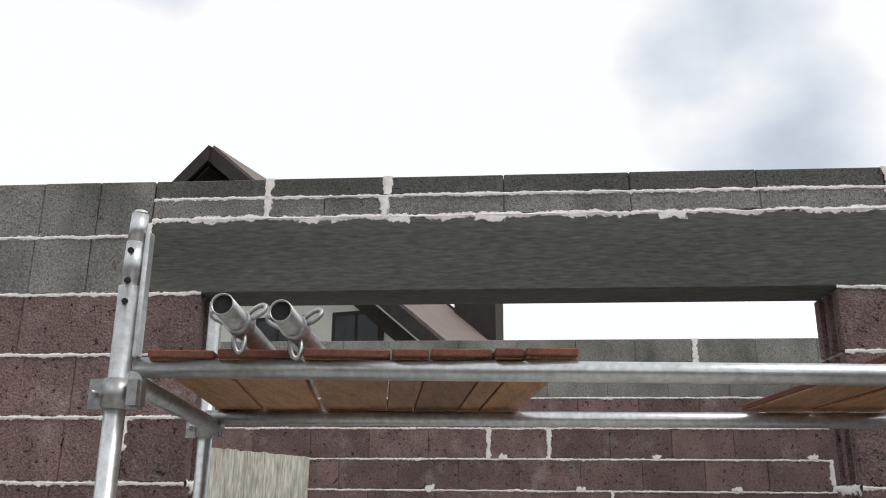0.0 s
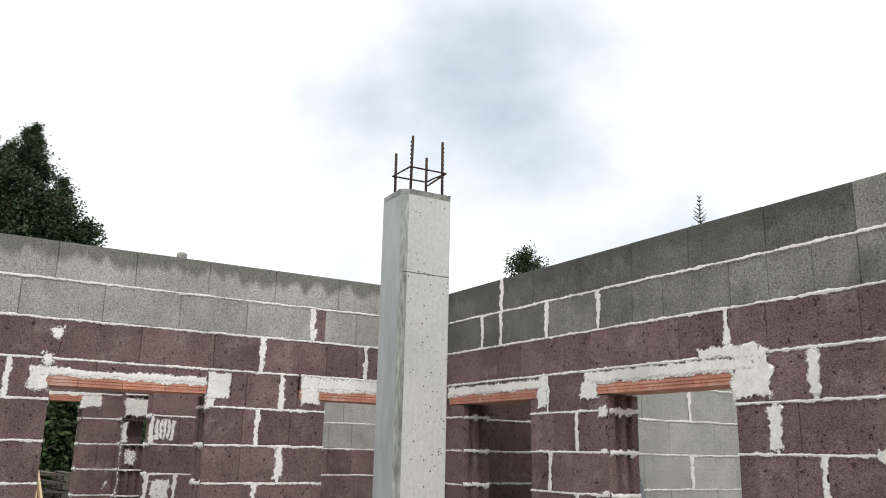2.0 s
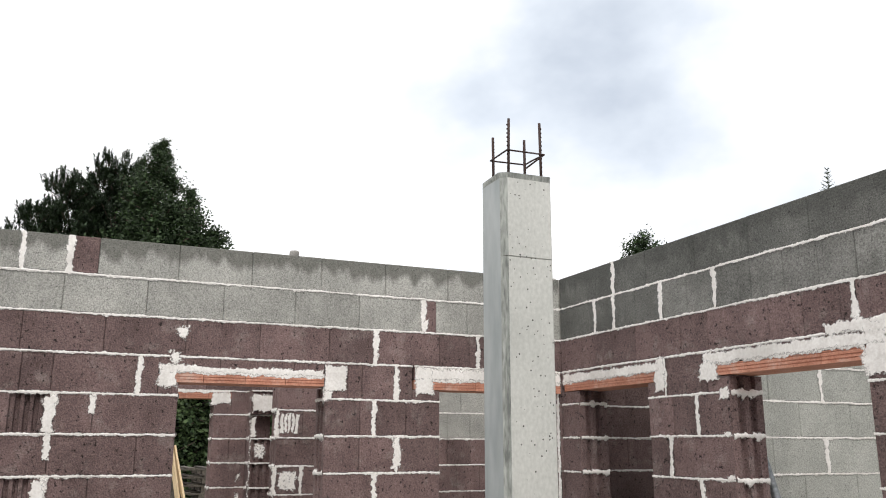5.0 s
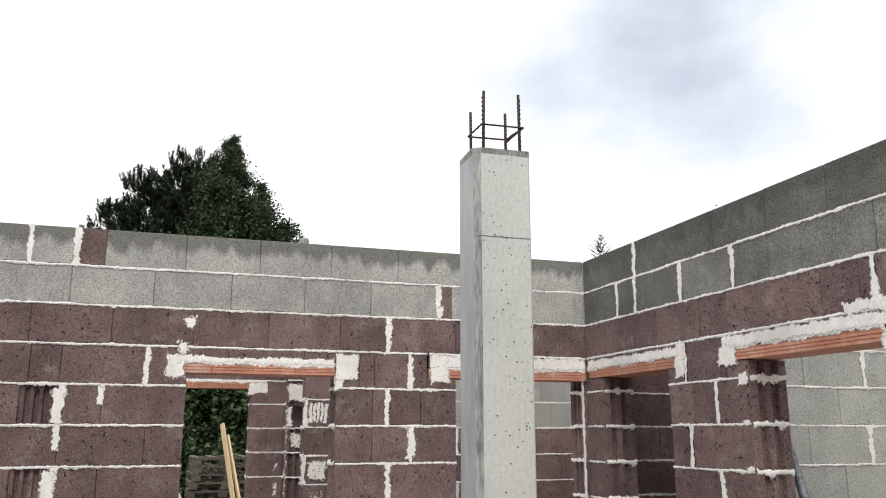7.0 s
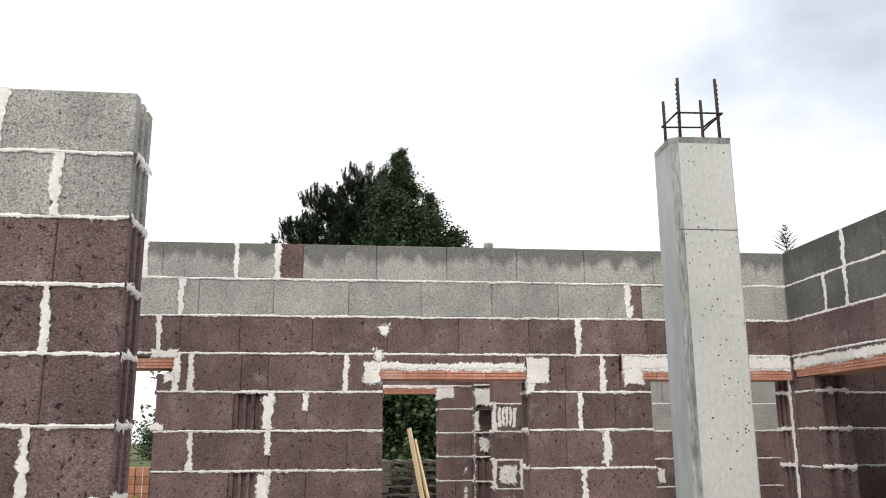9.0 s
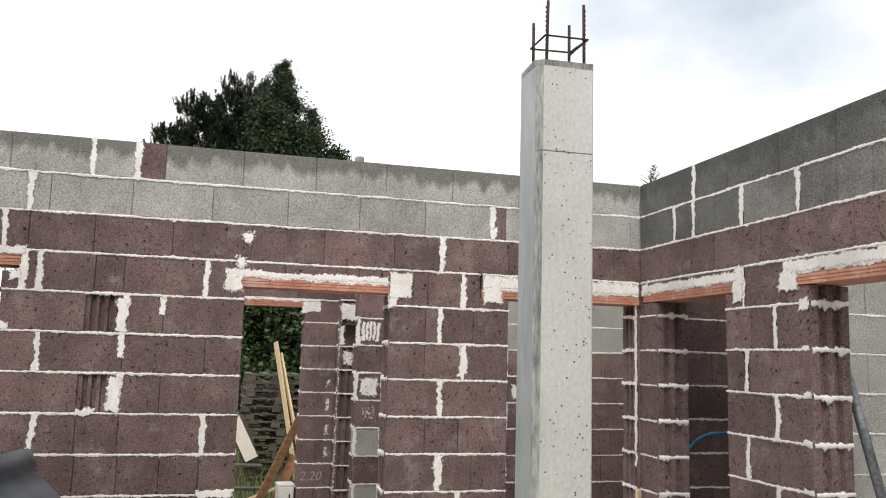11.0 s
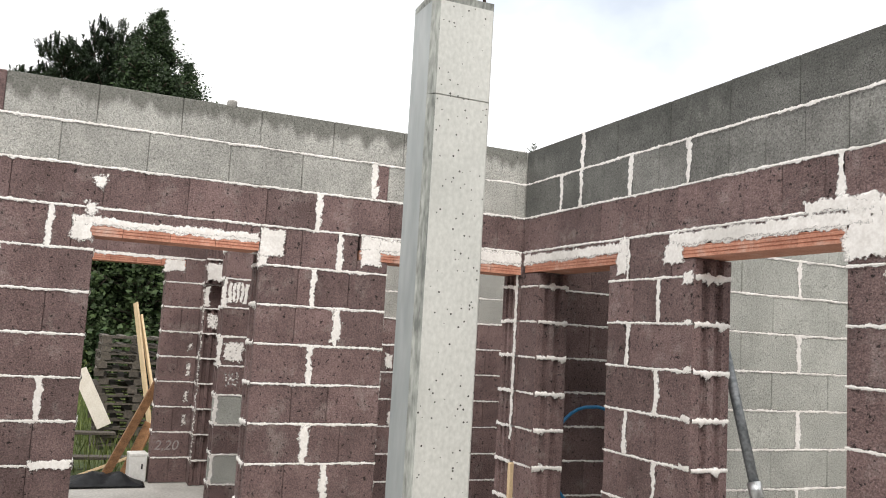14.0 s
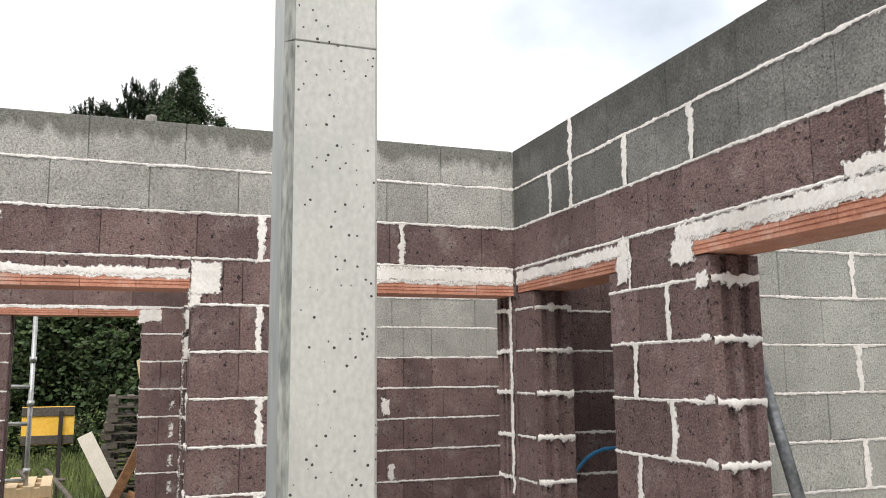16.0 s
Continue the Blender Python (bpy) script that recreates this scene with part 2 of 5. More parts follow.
M_MORTAR = ragged_mortar("lime_mortar", (0.72, 0.69, 0.66), (0.90, 0.88, 0.855))
M_CORE = surface("grey_mortar_core", (0.20, 0.19, 0.18), (0.34, 0.33, 0.31), 10, 0.95)
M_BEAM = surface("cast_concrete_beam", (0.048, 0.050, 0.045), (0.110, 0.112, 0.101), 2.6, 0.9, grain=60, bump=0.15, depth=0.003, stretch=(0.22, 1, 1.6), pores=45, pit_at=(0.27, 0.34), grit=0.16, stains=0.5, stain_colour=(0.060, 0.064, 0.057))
M_FLOOR = surface("concrete_floor", (0.34, 0.33, 0.31), (0.52, 0.51, 0.48), 1.6, 0.9, grain=40, bump=0.3, depth=0.004, stains=0.4, stain_colour=(0.25, 0.24, 0.22))
M_CLAY = surface("clay_lintel", (0.40, 0.165, 0.105), (0.60, 0.30, 0.21), 9, 0.85, grain=90, bump=0.3, depth=0.002, per_object=0.12, haze=0.6, haze_colour=(0.66, 0.55, 0.49))
M_GRASS_GROUND = surface("grassy_ground", (0.035, 0.06, 0.018), (0.12, 0.14, 0.05), 1.2, 0.95, grain=14, bump=0.8, depth=0.05)


# ---- building helpers ----
def finish(bm, name, material, parent=None, label=""):
    me = bpy.data.meshes.new(name)
    bm.normal_update()
    bm.to_mesh(me)
    bm.free()
    for m in material if isinstance(material, (list, tuple)) else [material]:
        me.materials.append(m)
    ob = new(name, me)
    if parent is not None:
        ob.parent = parent
    if label:
        ob["label"] = label
    return ob


part = finish


def thing(name, label, category, at=(0, 0, 0), group="", kind="", rz=0.0):
    ob = new(name)
    ob.empty_display_size = 0.1
    ob.matrix_basis = pose(*at, 0, 0, rz)
    return tagged(ob, label, category, group, kind)


def add_box(bm, lo, hi, m=None):
    v = [bm.verts.new((x, y, z)) for x in (lo[0], hi[0]) for y in (lo[1], hi[1]) for z in (lo[2], hi[2])]
    if m is not None:
        for a in v:
            a.co = m @ a.co
    for f in ((0, 1, 3, 2), (4, 6, 7, 5), (0, 4, 5, 1), (2, 3, 7, 6), (0, 2, 6, 4), (1, 5, 7, 3)):
        bm.faces.new([v[i] for i in f])
    return v


def box_bm(lo, hi, bevel=0.0, seg=1):
    bm = bmesh.new()
    add_box(bm, lo, hi)
    if bevel:
        bmesh.ops.bevel(bm, geom=list(bm.edges), offset=bevel, segments=seg, affect="EDGES", profile=0.5)
    return bm


def add_tube(bm, a, b, r, sides=16, r2=None, wall=0.0):
    """A straight round bar from a to b; with wall > 0 a pipe with open ends."""
    a, b = Vector(a), Vector(b)
    q = (b - a).to_track_quat("Z", "Y").to_matrix()
    r2 = r if r2 is None else r2

    def ring(c, rad):
        return [bm.verts.new(c + q @ Vector((rad * math.cos(2 * math.pi * i / sides), rad * math.sin(2 * math.pi * i / sides), 0))) for i in range(sides)]
    A, B = ring(a, r), ring(b, r2)

    def skin(p, s):
        for i in range(sides):
            j = (i + 1) % sides
            bm.faces.new((p[i], p[j], s[j], s[i])).smooth = True
    skin(A, B)
    if wall:
        C, D = ring(a, r - wall), ring(b, r2 - wall)
        skin(D, C)
        skin(C, A)
        skin(B, D)
    else:
        bm.faces.new(list(reversed(A)))
        bm.faces.new(B)


def tube_bm(a, b, r, sides=16, r2=None, wall=0.0):
    bm = bmesh.new()
    add_tube(bm, a, b, r, sides, r2, wall)
    return bm


def path_tube_bm(points, r, sides=10):
    """A round bar along a line of points."""
    bm = bmesh.new()
    pts = [Vector(p) for p in points]
    rings = []
    for i, p in enumerate(pts):
        d = (pts[min(i + 1, len(pts) - 1)] - pts[max(i - 1, 0)]).normalized()
        q = d.to_track_quat("Z", "Y").to_matrix()
        rings.append([bm.verts.new(p + q @ Vector((r * math.cos(2 * math.pi * k / sides), r * math.sin(2 * math.pi * k / sides), 0))) for k in range(sides)])
    for A, B in zip(rings, rings[1:]):
        best = min(range(sides), key=lambda s: sum((A[k].co - B[(k + s) % sides].co).length for k in range(0, sides, 3)))
        for k in range(sides):
            j = (k + 1) % sides
            bm.faces.new((A[k], A[j], B[(j + best) % sides], B[(k + best) % sides])).smooth = True
    bm.faces.new(list(reversed(rings[0])))
    bm.faces.new(rings[-1])
    return bm


# ---- block walls ----
COURSE, BED = 0.25, 0.011
BLOCK_MESH = {}


def block_mesh(length, height, thick, kind, ribs):
    """One hollow-block shape, its origin at the low front corner, running along +x, the front at y = 0, depth along +y.
    ribs: 'l', 'r' (ends with tongues), 'f' (the ribbed end laid to the front)."""
    key = (round(length, 3), round(height, 3), round(thick, 3), kind, ribs)
    if key in BLOCK_MESH:
        return BLOCK_MESH[key]
    L, H, T = key[:3]
    b = 0.004
    prof = []                                    # plan outline, anticlockwise from above
    if "f" in ribs:
        prof.append((b, 0.012))
        k = 7
        for i in range(k):
            u0, u1 = b + (L - 2 * b) * i / k, b + (L - 2 * b) * (i + 1) / k
            d = 0.012 if i % 2 == 0 else 0.034
            prof += [(u0 + 0.003, d), (u1 - 0.003, d)]
        prof.append((L - b, 0.012))
    else:
        prof += [(b, 0), (L - b, 0)]

    def ribbed(x, s, lo, hi):
        out = []
        for i, inset in enumerate((0, 1, 0, 1, 0)):
            v0, v1 = lo + (hi - lo) * i / 5, lo + (hi - lo) * (i + 1) / 5
            out += [(x - s * 0.026 * inset, v0 + 0.004), (x - s * 0.026 * inset, v1 - 0.004)]
        return out
    prof.append((L, b))
    if "r" in ribs:
        prof += ribbed(L, 1, b + 0.01, T - b - 0.01)
    prof += [(L, T - b), (L - b, T), (b, T), (0, T - b)]
    if "l" in ribs:
        prof += list(reversed(ribbed(0, -1, b + 0.01, T - b - 0.01)))
    prof.append((0, b))
    bm = bmesh.new()
    levels = [(0.0, 0.003), (0.004, 0.0), (H - 0.004, 0.0), (H, 0.003)]
    rings = []
    for z, inset in levels:
        rings.append([bm.verts.new((min(max(x, inset), L - inset), min(max(y, inset), T - inset), z)) for x, y in prof])
    for A, B in zip(rings, rings[1:]):
        for i in range(len(prof)):
            j = (i + 1) % len(prof)
            bm.faces.new((A[i], A[j], B[j], B[i]))
    bm.faces.new(list(reversed(rings[0])))
    bm.faces.new(rings[-1])
    me = bpy.data.meshes.new("block")
    bm.normal_update()
    bm.to_mesh(me)
    bm.free()
    me.materials.append({"r": M_RED, "g": M_GREY, "p": M_PALE, "d": M_DARKGREY, "m": M_MIDGREY, "t": M_GREYTOP}[kind])
    BLOCK_MESH[key] = me
    return me


def wobble(seed, u, amount):
    return amount * (noise.noise(Vector((u * 9.0, seed * 3.7, 0.3))) + 0.6 * noise.noise(Vector((u * 31.0, seed * 1.9, 4.1))) + 0.4 * noise.noise(Vector((u * 83.0, seed * 2.3, 7.7))))


class BlockWall:
    """A wall of blocks in courses. The wall's own frame: u along it, v = depth behind the front, z up.
    axis 'y': front in the plane x = at; axis 'x': front in the plane y = at. face: +1 or -1, the side to which the front looks."""

    def __init__(self, name, label, axis, at, face, thick=0.25):
        self.ob = thing(name, label, "wall", kind="structure")
        self.axis, self.at, self.face, self.thick = axis, at, face, thick
        self.mortar, self.core, self.n = bmesh.new(), bmesh.new(), 0
        self.body = self.mortar.verts.layers.float.new("body")

    def place(self, u, v, z):
        d = self.at - self.face * v
        return (d, u, z) if self.axis == "y" else (u, d, z)

    def matrix(self, u, z):
        """From the block's own axes to the world: x along u (turned so that no axis is mirrored), y into the wall."""
        if self.axis == "y":
            return (pose(self.at, u, z, 0, 0, 90), 1) if self.face > 0 else (pose(self.at, u, z, 0, 0, -90), -1)
        return (pose(u, self.at, z, 0, 0, 0), 1) if self.face < 0 else (pose(u, self.at, z, 0, 0, 180), -1)

    def block(self, u0, u1, z0, z1, kind, ribs=""):
        sgn = self.matrix(0, 0)[1]
        start = u0 if sgn > 0 else u1
        if sgn < 0:
            ribs = ribs.translate(str.maketrans("lr", "rl"))
        ob = new("block", block_mesh(u1 - u0, z1 - z0, self.thick, kind, ribs))
        m = self.matrix(start, z0)[0]
        self.n += 1
        j = random.Random(self.n * 7 + int(abs(self.at) * 100))
        ob.matrix_basis = m @ pose(0, j.uniform(-0.002, 0.003), 0, 0, 0, j.uniform(-0.12, 0.12))
        ob.parent = self.ob
        return ob

    def daub(self, u, v, z, body):
        vert = self.mortar.verts.new(self.place(u, v, z))
        vert[self.body] = body
        return vert

    def ribbon(self, u0, z0, u1, z1, width, proud=0.0025, seed=0.0, rough=1.0):
        """A smeared joint: a wavy raised strip on the front from (u0, z0) to (u1, z1)."""
        length = math.hypot(u1 - u0, z1 - z0)
        n = max(3, int(length / 0.012))
        du, dz = (u1 - u0) / length, (z1 - z0) / length
        rows = []
        for i in range(n + 1):
            s = length * i / n
            c = wobble(seed, s, 0.003 * rough)
            w = width * 0.5
            e1 = w * (1 + wobble(seed + 11, s, 0.85 * rough)) + max(0, wobble(seed + 23, s * 0.6, 0.011 * rough) - 0.003)
            e2 = w * (1 + wobble(seed + 17, s, 0.85 * rough)) + max(0, wobble(seed + 29, s * 0.6, 0.014 * rough) - 0.003)
            u, z = u0 + du * s, z0 + dz * s
            h = 0.0042 + proud * max(0.0, 0.5 + wobble(seed + 5, s, 0.6))
            skirt = 0.008 + max(0, wobble(seed + 37, s * 0.5, 0.016 * rough))
            row = []
            for off, v, body in ((c + e1 + skirt, -0.0036, 0.0), (c + e1, -0.0042, 0.52), (c, -h, 1.0), (c - e2, -0.0042, 0.52), (c - e2 - skirt * 1.3, -0.0036, 0.0)):
                row.append(self.daub(u - dz * off, v, z + du * off, body))
            rows.append(row)
        for A, B in zip(rows, rows[1:]):
            for k in range(4):
                self.mortar.faces.new((A[k], B[k], B[k + 1], A[k + 1]))

    def patch(self, u0, u1, z0, z1, seed=0.0, proud=0.006, ragged=0.02, cover=0.98):
        """A trowelled patch of mortar with a ragged, thin-edged outline."""
        step = 0.011
        u0, u1, z0, z1 = u0 - 0.012, u1 + 0.012, z0 - 0.010, z1 + 0.010
        ragged = min(ragged, 0.3 * min(u1 - u0, z1 - z0))
        nu, nz = max(5, int((u1 - u0) / step)), max(4, int((z1 - z0) / step))
        grid = []
        for i in range(nu + 1):
            col = []
            for k in range(nz + 1):
                a, b = i / nu, k / nz
                u, z = u0 + (u1 - u0) * a, z0 + (z1 - z0) * b
                rag = Vector((u * 13, z * 13, seed)), Vector((u * 47, z * 47, seed + 2))
                eu = max(0, 1 - min(a, 1 - a) * (u1 - u0) / 0.05)
                ez = max(0, 1 - min(b, 1 - b) * (z1 - z0) / 0.05)
                u += ragged * (1.2 * noise.noise(rag[0]) + 0.9 * noise.noise(rag[1])) * eu
                z += ragged * (1.2 * noise.noise(rag[0] + Vector((5, 0, 9))) + 0.9 * noise.noise(rag[1] + Vector((0, 7, 9)))) * ez
                near = min(i, nu - i, k, nz - k)
                full = max(1.0, min(4.0, 0.42 * min(nu, nz)))
                h = -0.0038 if near == 0 else -(0.0046 + min(proud, 0.006) * 0.5 * min(1, near / 2) + 0.0025 * max(-0.2, noise.noise(Vector((u * 30, z * 30, seed + 3)))))
                col.append(self.daub(u, h, z, min(1.0, near / full) * cover))
            grid.append(col)
        for i in range(nu):
            for k in range(nz):
                self.mortar.faces.new((grid[i][k], grid[i + 1][k], grid[i + 1][k + 1], grid[i][k + 1])).smooth = True

    def end_smears(self, u, side, z_top, seed=0.0):
        """Mortar squeezed out of the bed joints over the end face of the wall at u; side: +1 or -1, where that face looks."""
        for c in range(1, int(z_top / COURSE) + 1):
            n = 16
            rows = []
            for i in range(n + 1):
                v = self.thick * (0.02 + 0.96 * i / n)
                w1 = 0.007 + max(0, wobble(seed + c, v * 2.2, 0.024))
                w2 = 0.009 + max(0, wobble(seed + c + 31, v * 2.2, 0.034))
                h = 0.005 + 0.004 * noise.noise(Vector((v * 40, c, seed)))
                z = c * COURSE
                rows.append([self.daub(u + side * a, v, z + b, body) for a, b, body in
                             ((-0.03, w1 + 0.016, 0.0), (h - 0.002, w1 + 0.002, 0.5), (h + 0.003, 0.0, 1.0), (h - 0.002, -w2 - 0.003, 0.5), (-0.03, -w2 - 0.02, 0.0))])
            for A, B in zip(rows, rows[1:]):
                for k in range(4):
                    self.mortar.faces.new((A[k], B[k], B[k + 1], A[k + 1])).smooth = True

    def course(self, c, text, kind="r", z0=None, z1=None, ribs=True, bed=True):
        """One run of blocks: joint positions along the wall in order. After a number: w = a joint full of white mortar,
        t = a thin smear in it, then the kind of the block that starts there (r, g, p), h = laid with its ribbed end out, x = no block."""
        z0 = (c - 1) * COURSE if z0 is None else z0
        z1 = c * COURSE if z1 is None else z1
        toks = []
        for t in text.split():
            k = len(t)
            while t[k - 1].isalpha():
                k -= 1
            toks.append((float(t[:k]), t[k:]))
        lo, hi = toks[0][0], toks[-1][0]
        for i, ((a, fa), (b, fb)) in enumerate(zip(toks, toks[1:])):
            if "x" in fa:
                continue
            kd = next((q for q in fa if q in "rgpdm"), kind)
            ga = 0.009 if "w" in fa else 0.0012
            gb = 0.009 if "w" in fb else 0.0012
            r = ("l" if ribs and i == 0 else "") + ("r" if ribs and i == len(toks) - 2 else "") + ("f" if "h" in fa else "")
            self.block(a + ga, b - gb, z0 + BED / 2, z1 - BED / 2, kd, r)
        s = c * 1.7 + self.at
        for a, fa in toks:
            if "w" in fa:
                self.ribbon(a, z0 + 0.004, a, z1 - 0.004, 0.034, 0.004, s + a, 1.2)
            elif "t" in fa:
                self.ribbon(a, (z0 + z1) / 2, a, z1 - 0.004, 0.022, 0.003, s + a)
        if bed:
            self.ribbon(lo, z1, hi, z1, 0.0118, 0.0035, s, 0.8)
        add = [self.place(lo + 0.03, 0.06, z0), self.place(hi - 0.03, self.thick - 0.06, z1)]
        if "x" not in text:
            add_box(self.core, [min(p) for p in zip(*add)], [max(p) for p in zip(*add)])
        add = [self.place(lo + 0.012, 0.006, z1 - BED / 2 - 0.001), self.place(hi - 0.012, self.thick - 0.006, z1 + BED / 2 + 0.001)]
        if bed:
            add_box(self.core, [min(p) for p in zip(*add)], [max(p) for p in zip(*add)])

    def lintel(self, u0, u1, z0, clip_label="red clay shell lintel strip", depth=None, seg=0.25, tall=0.065):
        """A lintel of clay shells laid end to end, with scored faces."""
        n = max(1, round((u1 - u0) / seg))
        depth = depth or self.thick - 0.01
        for i in range(n):
            a, b = u0 + (u1 - u0) * i / n, u0 + (u1 - u0) * (i + 1) / n
            bm = bmesh.new()
            prof = [(0, 0), (0, 0.2), (0.004, 0.22), (0.004, 0.3), (0, 0.32), (0, 0.48), (0.004, 0.5), (0.004, 0.58), (0, 0.6), (0, 0.8), (0.004, 0.83), (0.004, 0.9), (0, 0.93), (0, 1)]
            ends = []
            for u in (a + 0.0015, b - 0.0015):
                ends.append([bm.verts.new(self.place(u, v - 0.004, z0 + tall * h)) for v, h in prof] +
                            [bm.verts.new(self.place(u, depth, z0 + tall)), bm.verts.new(self.place(u, depth, z0))])
            A, B = ends
            for k in range(len(A)):
                j = (k + 1) % len(A)
                bm.faces.new((A[k], A[j], B[j], B[k]))
            bm.faces.new(A)
            bm.faces.new(list(reversed(B)))
            bmesh.ops.recalc_face_normals(bm, faces=bm.faces)
            finish(bm, "lintel_shell", M_CLAY, self.ob)

    def done(self):
        bmesh.ops.recalc_face_normals(self.core, faces=self.core.faces)
        finish(self.core, "wall_core", M_CORE, self.ob)
        bmesh.ops.recalc_face_normals(self.mortar, faces=self.mortar.faces)
        # every smear looks out of the front
        finish(self.mortar, "mortar", M_MORTAR, self.ob, "smeared pale mortar joints")
        return self.ob


# ---- large structure ----
ground = bmesh.new()
G = 60
for i in range(G + 1):
    for k in range(G + 1):
        x, y = -1 + 2 * i / G, -1 + 2 * k / G
        x, y = 400 * x * abs(x) ** 1.2, 400 * y * abs(y) ** 1.2
        r = max(0.0, max(abs(x + 2.5) - 9, abs(y - 1.5) - 8))
        z = -0.3 - min(r, 8) * 0.03 + min(1, r / 4) * 0.12 * noise.noise(Vector((x * 0.3, y * 0.3, 0)))
        ground.verts.new((x, y, z))
ground.verts.ensure_lookup_table()
for i in range(G):
    for k in range(G):
        a = i * (G + 1) + k
        ground.faces.new([ground.verts[q] for q in (a, a + G + 1, a + G + 2, a + 1)]).smooth = True
tagged(finish(ground, "ground", M_GRASS_GROUND), "rough grassy ground round the building site", "ground", kind="structure")
tagged(finish(box_bm((-9.75, -4.3, -0.6), (4.1, 7.5, 0.0), 0.01), "floor", M_FLOOR), "bare dusty concrete floor slab", "floor", kind="structure")

WX, NY = -5.975, 3.288

west = BlockWall("wall_west", "red and grey block wall with door openings", "y", WX, 1)
west.course(12, "-4.25 -3.75 -3.25 -2.75 -2.25 -1.75 -1.288 -1.186w -1.073 -0.588w -0.318wr -0.147 0.35 0.836 1.326 1.811 2.311 2.808 3.285", "t", bed=False)
west.course(11, "-4.25 -4.0 -3.5 -3.0 -2.5 -2.0 -1.43 -0.936w -0.825 -0.336 0.166 0.658 1.147 1.615 2.114wr 2.215 2.47 2.723 3.207 3.285", "g")
west.course(10, "-4.25 -3.75 -3.25 -2.75 -2.25 -1.75 -1.209 -1.067w -0.93 -0.547 -0.071 0.429 0.914 1.4 1.74w 2.243 2.487 2.556w 3.07 3.285")
west.course(9, "-4.25 -4.0 -3.5 -3.0 -2.5 -2.12")
west.course(9, "-0.935w -0.845w -0.525 -0.349 0.157w 0.275", ribs=False)
west.course(9, "1.545 1.649 1.897w 2.03", ribs=False)
for c, a, b in ((8, "-1.055 -0.565h -0.373 -0.331w -0.096t 0.404", "1.385 1.639 1.744w 1.984 2.245"),
                (7, "-1.06 -0.82w -0.327 0.173 0.404", "1.385 1.638 1.911w 2.245"),
                (6, "-1.06 -0.575h -0.385 -0.333w -0.087 0.404", "1.385 1.747w 2.245"),
                (5, "-1.06 -0.815w -0.57 -0.321 0.189w 0.404", "1.385 1.654 1.892 2.245"),
                (4, "-1.06 -0.56 -0.31 -0.06 0.18 0.404", "1.385 1.75w 1.99 2.245"),
                (3, "-1.06 -0.82 -0.32 0.17 0.404", "1.385 1.64 1.9w 2.245"),
                (2, "-1.06 -0.57 -0.07 0.404", "1.385 1.75w 2.245"),
                (1, "-1.06 -0.82w -0.32 0.18 0.404", "1.385 1.63 1.9 2.245")):
    west.course(c, "-4.25 -3.75 -3.25 -2.75 -2.25 -2.0" if c % 2 else "-4.25 -4.0 -3.5 -3.0 -2.5 -2.0")
    west.course(c, a)
    west.course(c, b)
# short pieces beside and over the lintels, and trowelled patches
west.course(9, "0.275 0.404", z0=2.0, z1=2.085, bed=False)
west.course(9, "1.385 1.545", z0=2.0, z1=2.085, bed=False)
west.course(9, "1.375 1.545", z0=2.085, z1=2.25, ribs=False)
west.course(9, "2.03 2.245", z0=2.0, z1=2.085, bed=False)
west.course(9, "-1.06 -0.935", z0=2.0, z1=2.12, bed=False)
west.course(9, "0.275 0.66 1.16 1.372", z0=2.153, z1=2.25, ribs=False)
west.course(9, "2.042 2.5 3.0 3.275", z0=2.153, z1=2.25, ribs=False)
west.course(9, "-2.12 -1.6 -0.935", z0=2.218, z1=2.25, ribs=False)
west.ribbon(0.285, 2.158, 1.372, 2.158, 0.03, 0.004, 1.3)
west.ribbon(2.05, 2.158, 3.27, 2.158, 0.03, 0.004, 1.7)
west.ribbon(2.05, 2.2, 3.27, 2.2, 0.09, 0.003, 1.9, 0.4)
west.patch(0.28, 1.37, 2.148, 2.196, 1.0, 0.008, 0.018)
west.patch(0.265, 0.40, 2.04, 2.215, 2.0, 0.004, 0.03)
west.patch(1.365, 1.545, 2.045, 2.245, 3.0, 0.01, 0.02)
west.patch(1.36, 1.43, 1.99, 2.08, 3.5, 0.004, 0.03)
west.patch(2.045, 3.28, 2.148, 2.245, 4.0, 0.012, 0.024)
west.patch(2.035, 2.2, 2.04, 2.26, 5.0, 0.008, 0.035)
west.patch(0.37, 0.45, 2.37, 2.46, 6.0, 0.006, 0.04)
west.patch(0.33, 0.41, 2.20, 2.29, 6.5, 0.006, 0.03)
west.patch(-1.12, -0.94, 2.205, 2.29, 7.0, 0.008, 0.03)
west.patch(-1.03, -0.945, 2.06, 2.125, 7.5, 0.004, 0.02)
west.patch(-0.39, -0.3, 1.74, 1.99, 8.0, 0.008, 0.035)
west.patch(-0.36, -0.32, 1.60, 1.76, 8.5, 0.004, 0.03)
west.patch(-0.41, -0.31, 1.25, 1.49, 9.0, 0.008, 0.04)
west.patch(-0.58, -0.46, 1.235, 1.285, 9.5, 0.008, 0.03)
west.patch(-0.13, -0.085, 1.87, 1.99, 10.0, 0.005, 0.03)
west.patch(1.88, 1.95, 1.52, 1.74, 10.5, 0.008, 0.03)
west.patch(1.72, 1.79, 0.78, 0.99, 11.0, 0.008, 0.04)
west.patch(0.16, 0.4, 0.72, 0.79, 11.5, 0.01, 0.03)
west.patch(2.09, 2.15, 2.5, 2.6, 12.0, 0.006, 0.03)
west.patch(-1.09, -0.99, 1.735, 1.79, 12.5, 0.006, 0.03)
for u, sd in ((1.385, -1), (0.404, 1), (2.245, 1), (-1.06, -1)):
    west.end_smears(u, sd, 2.0, u)
west.lintel(0.286, 1.372, 2.085)
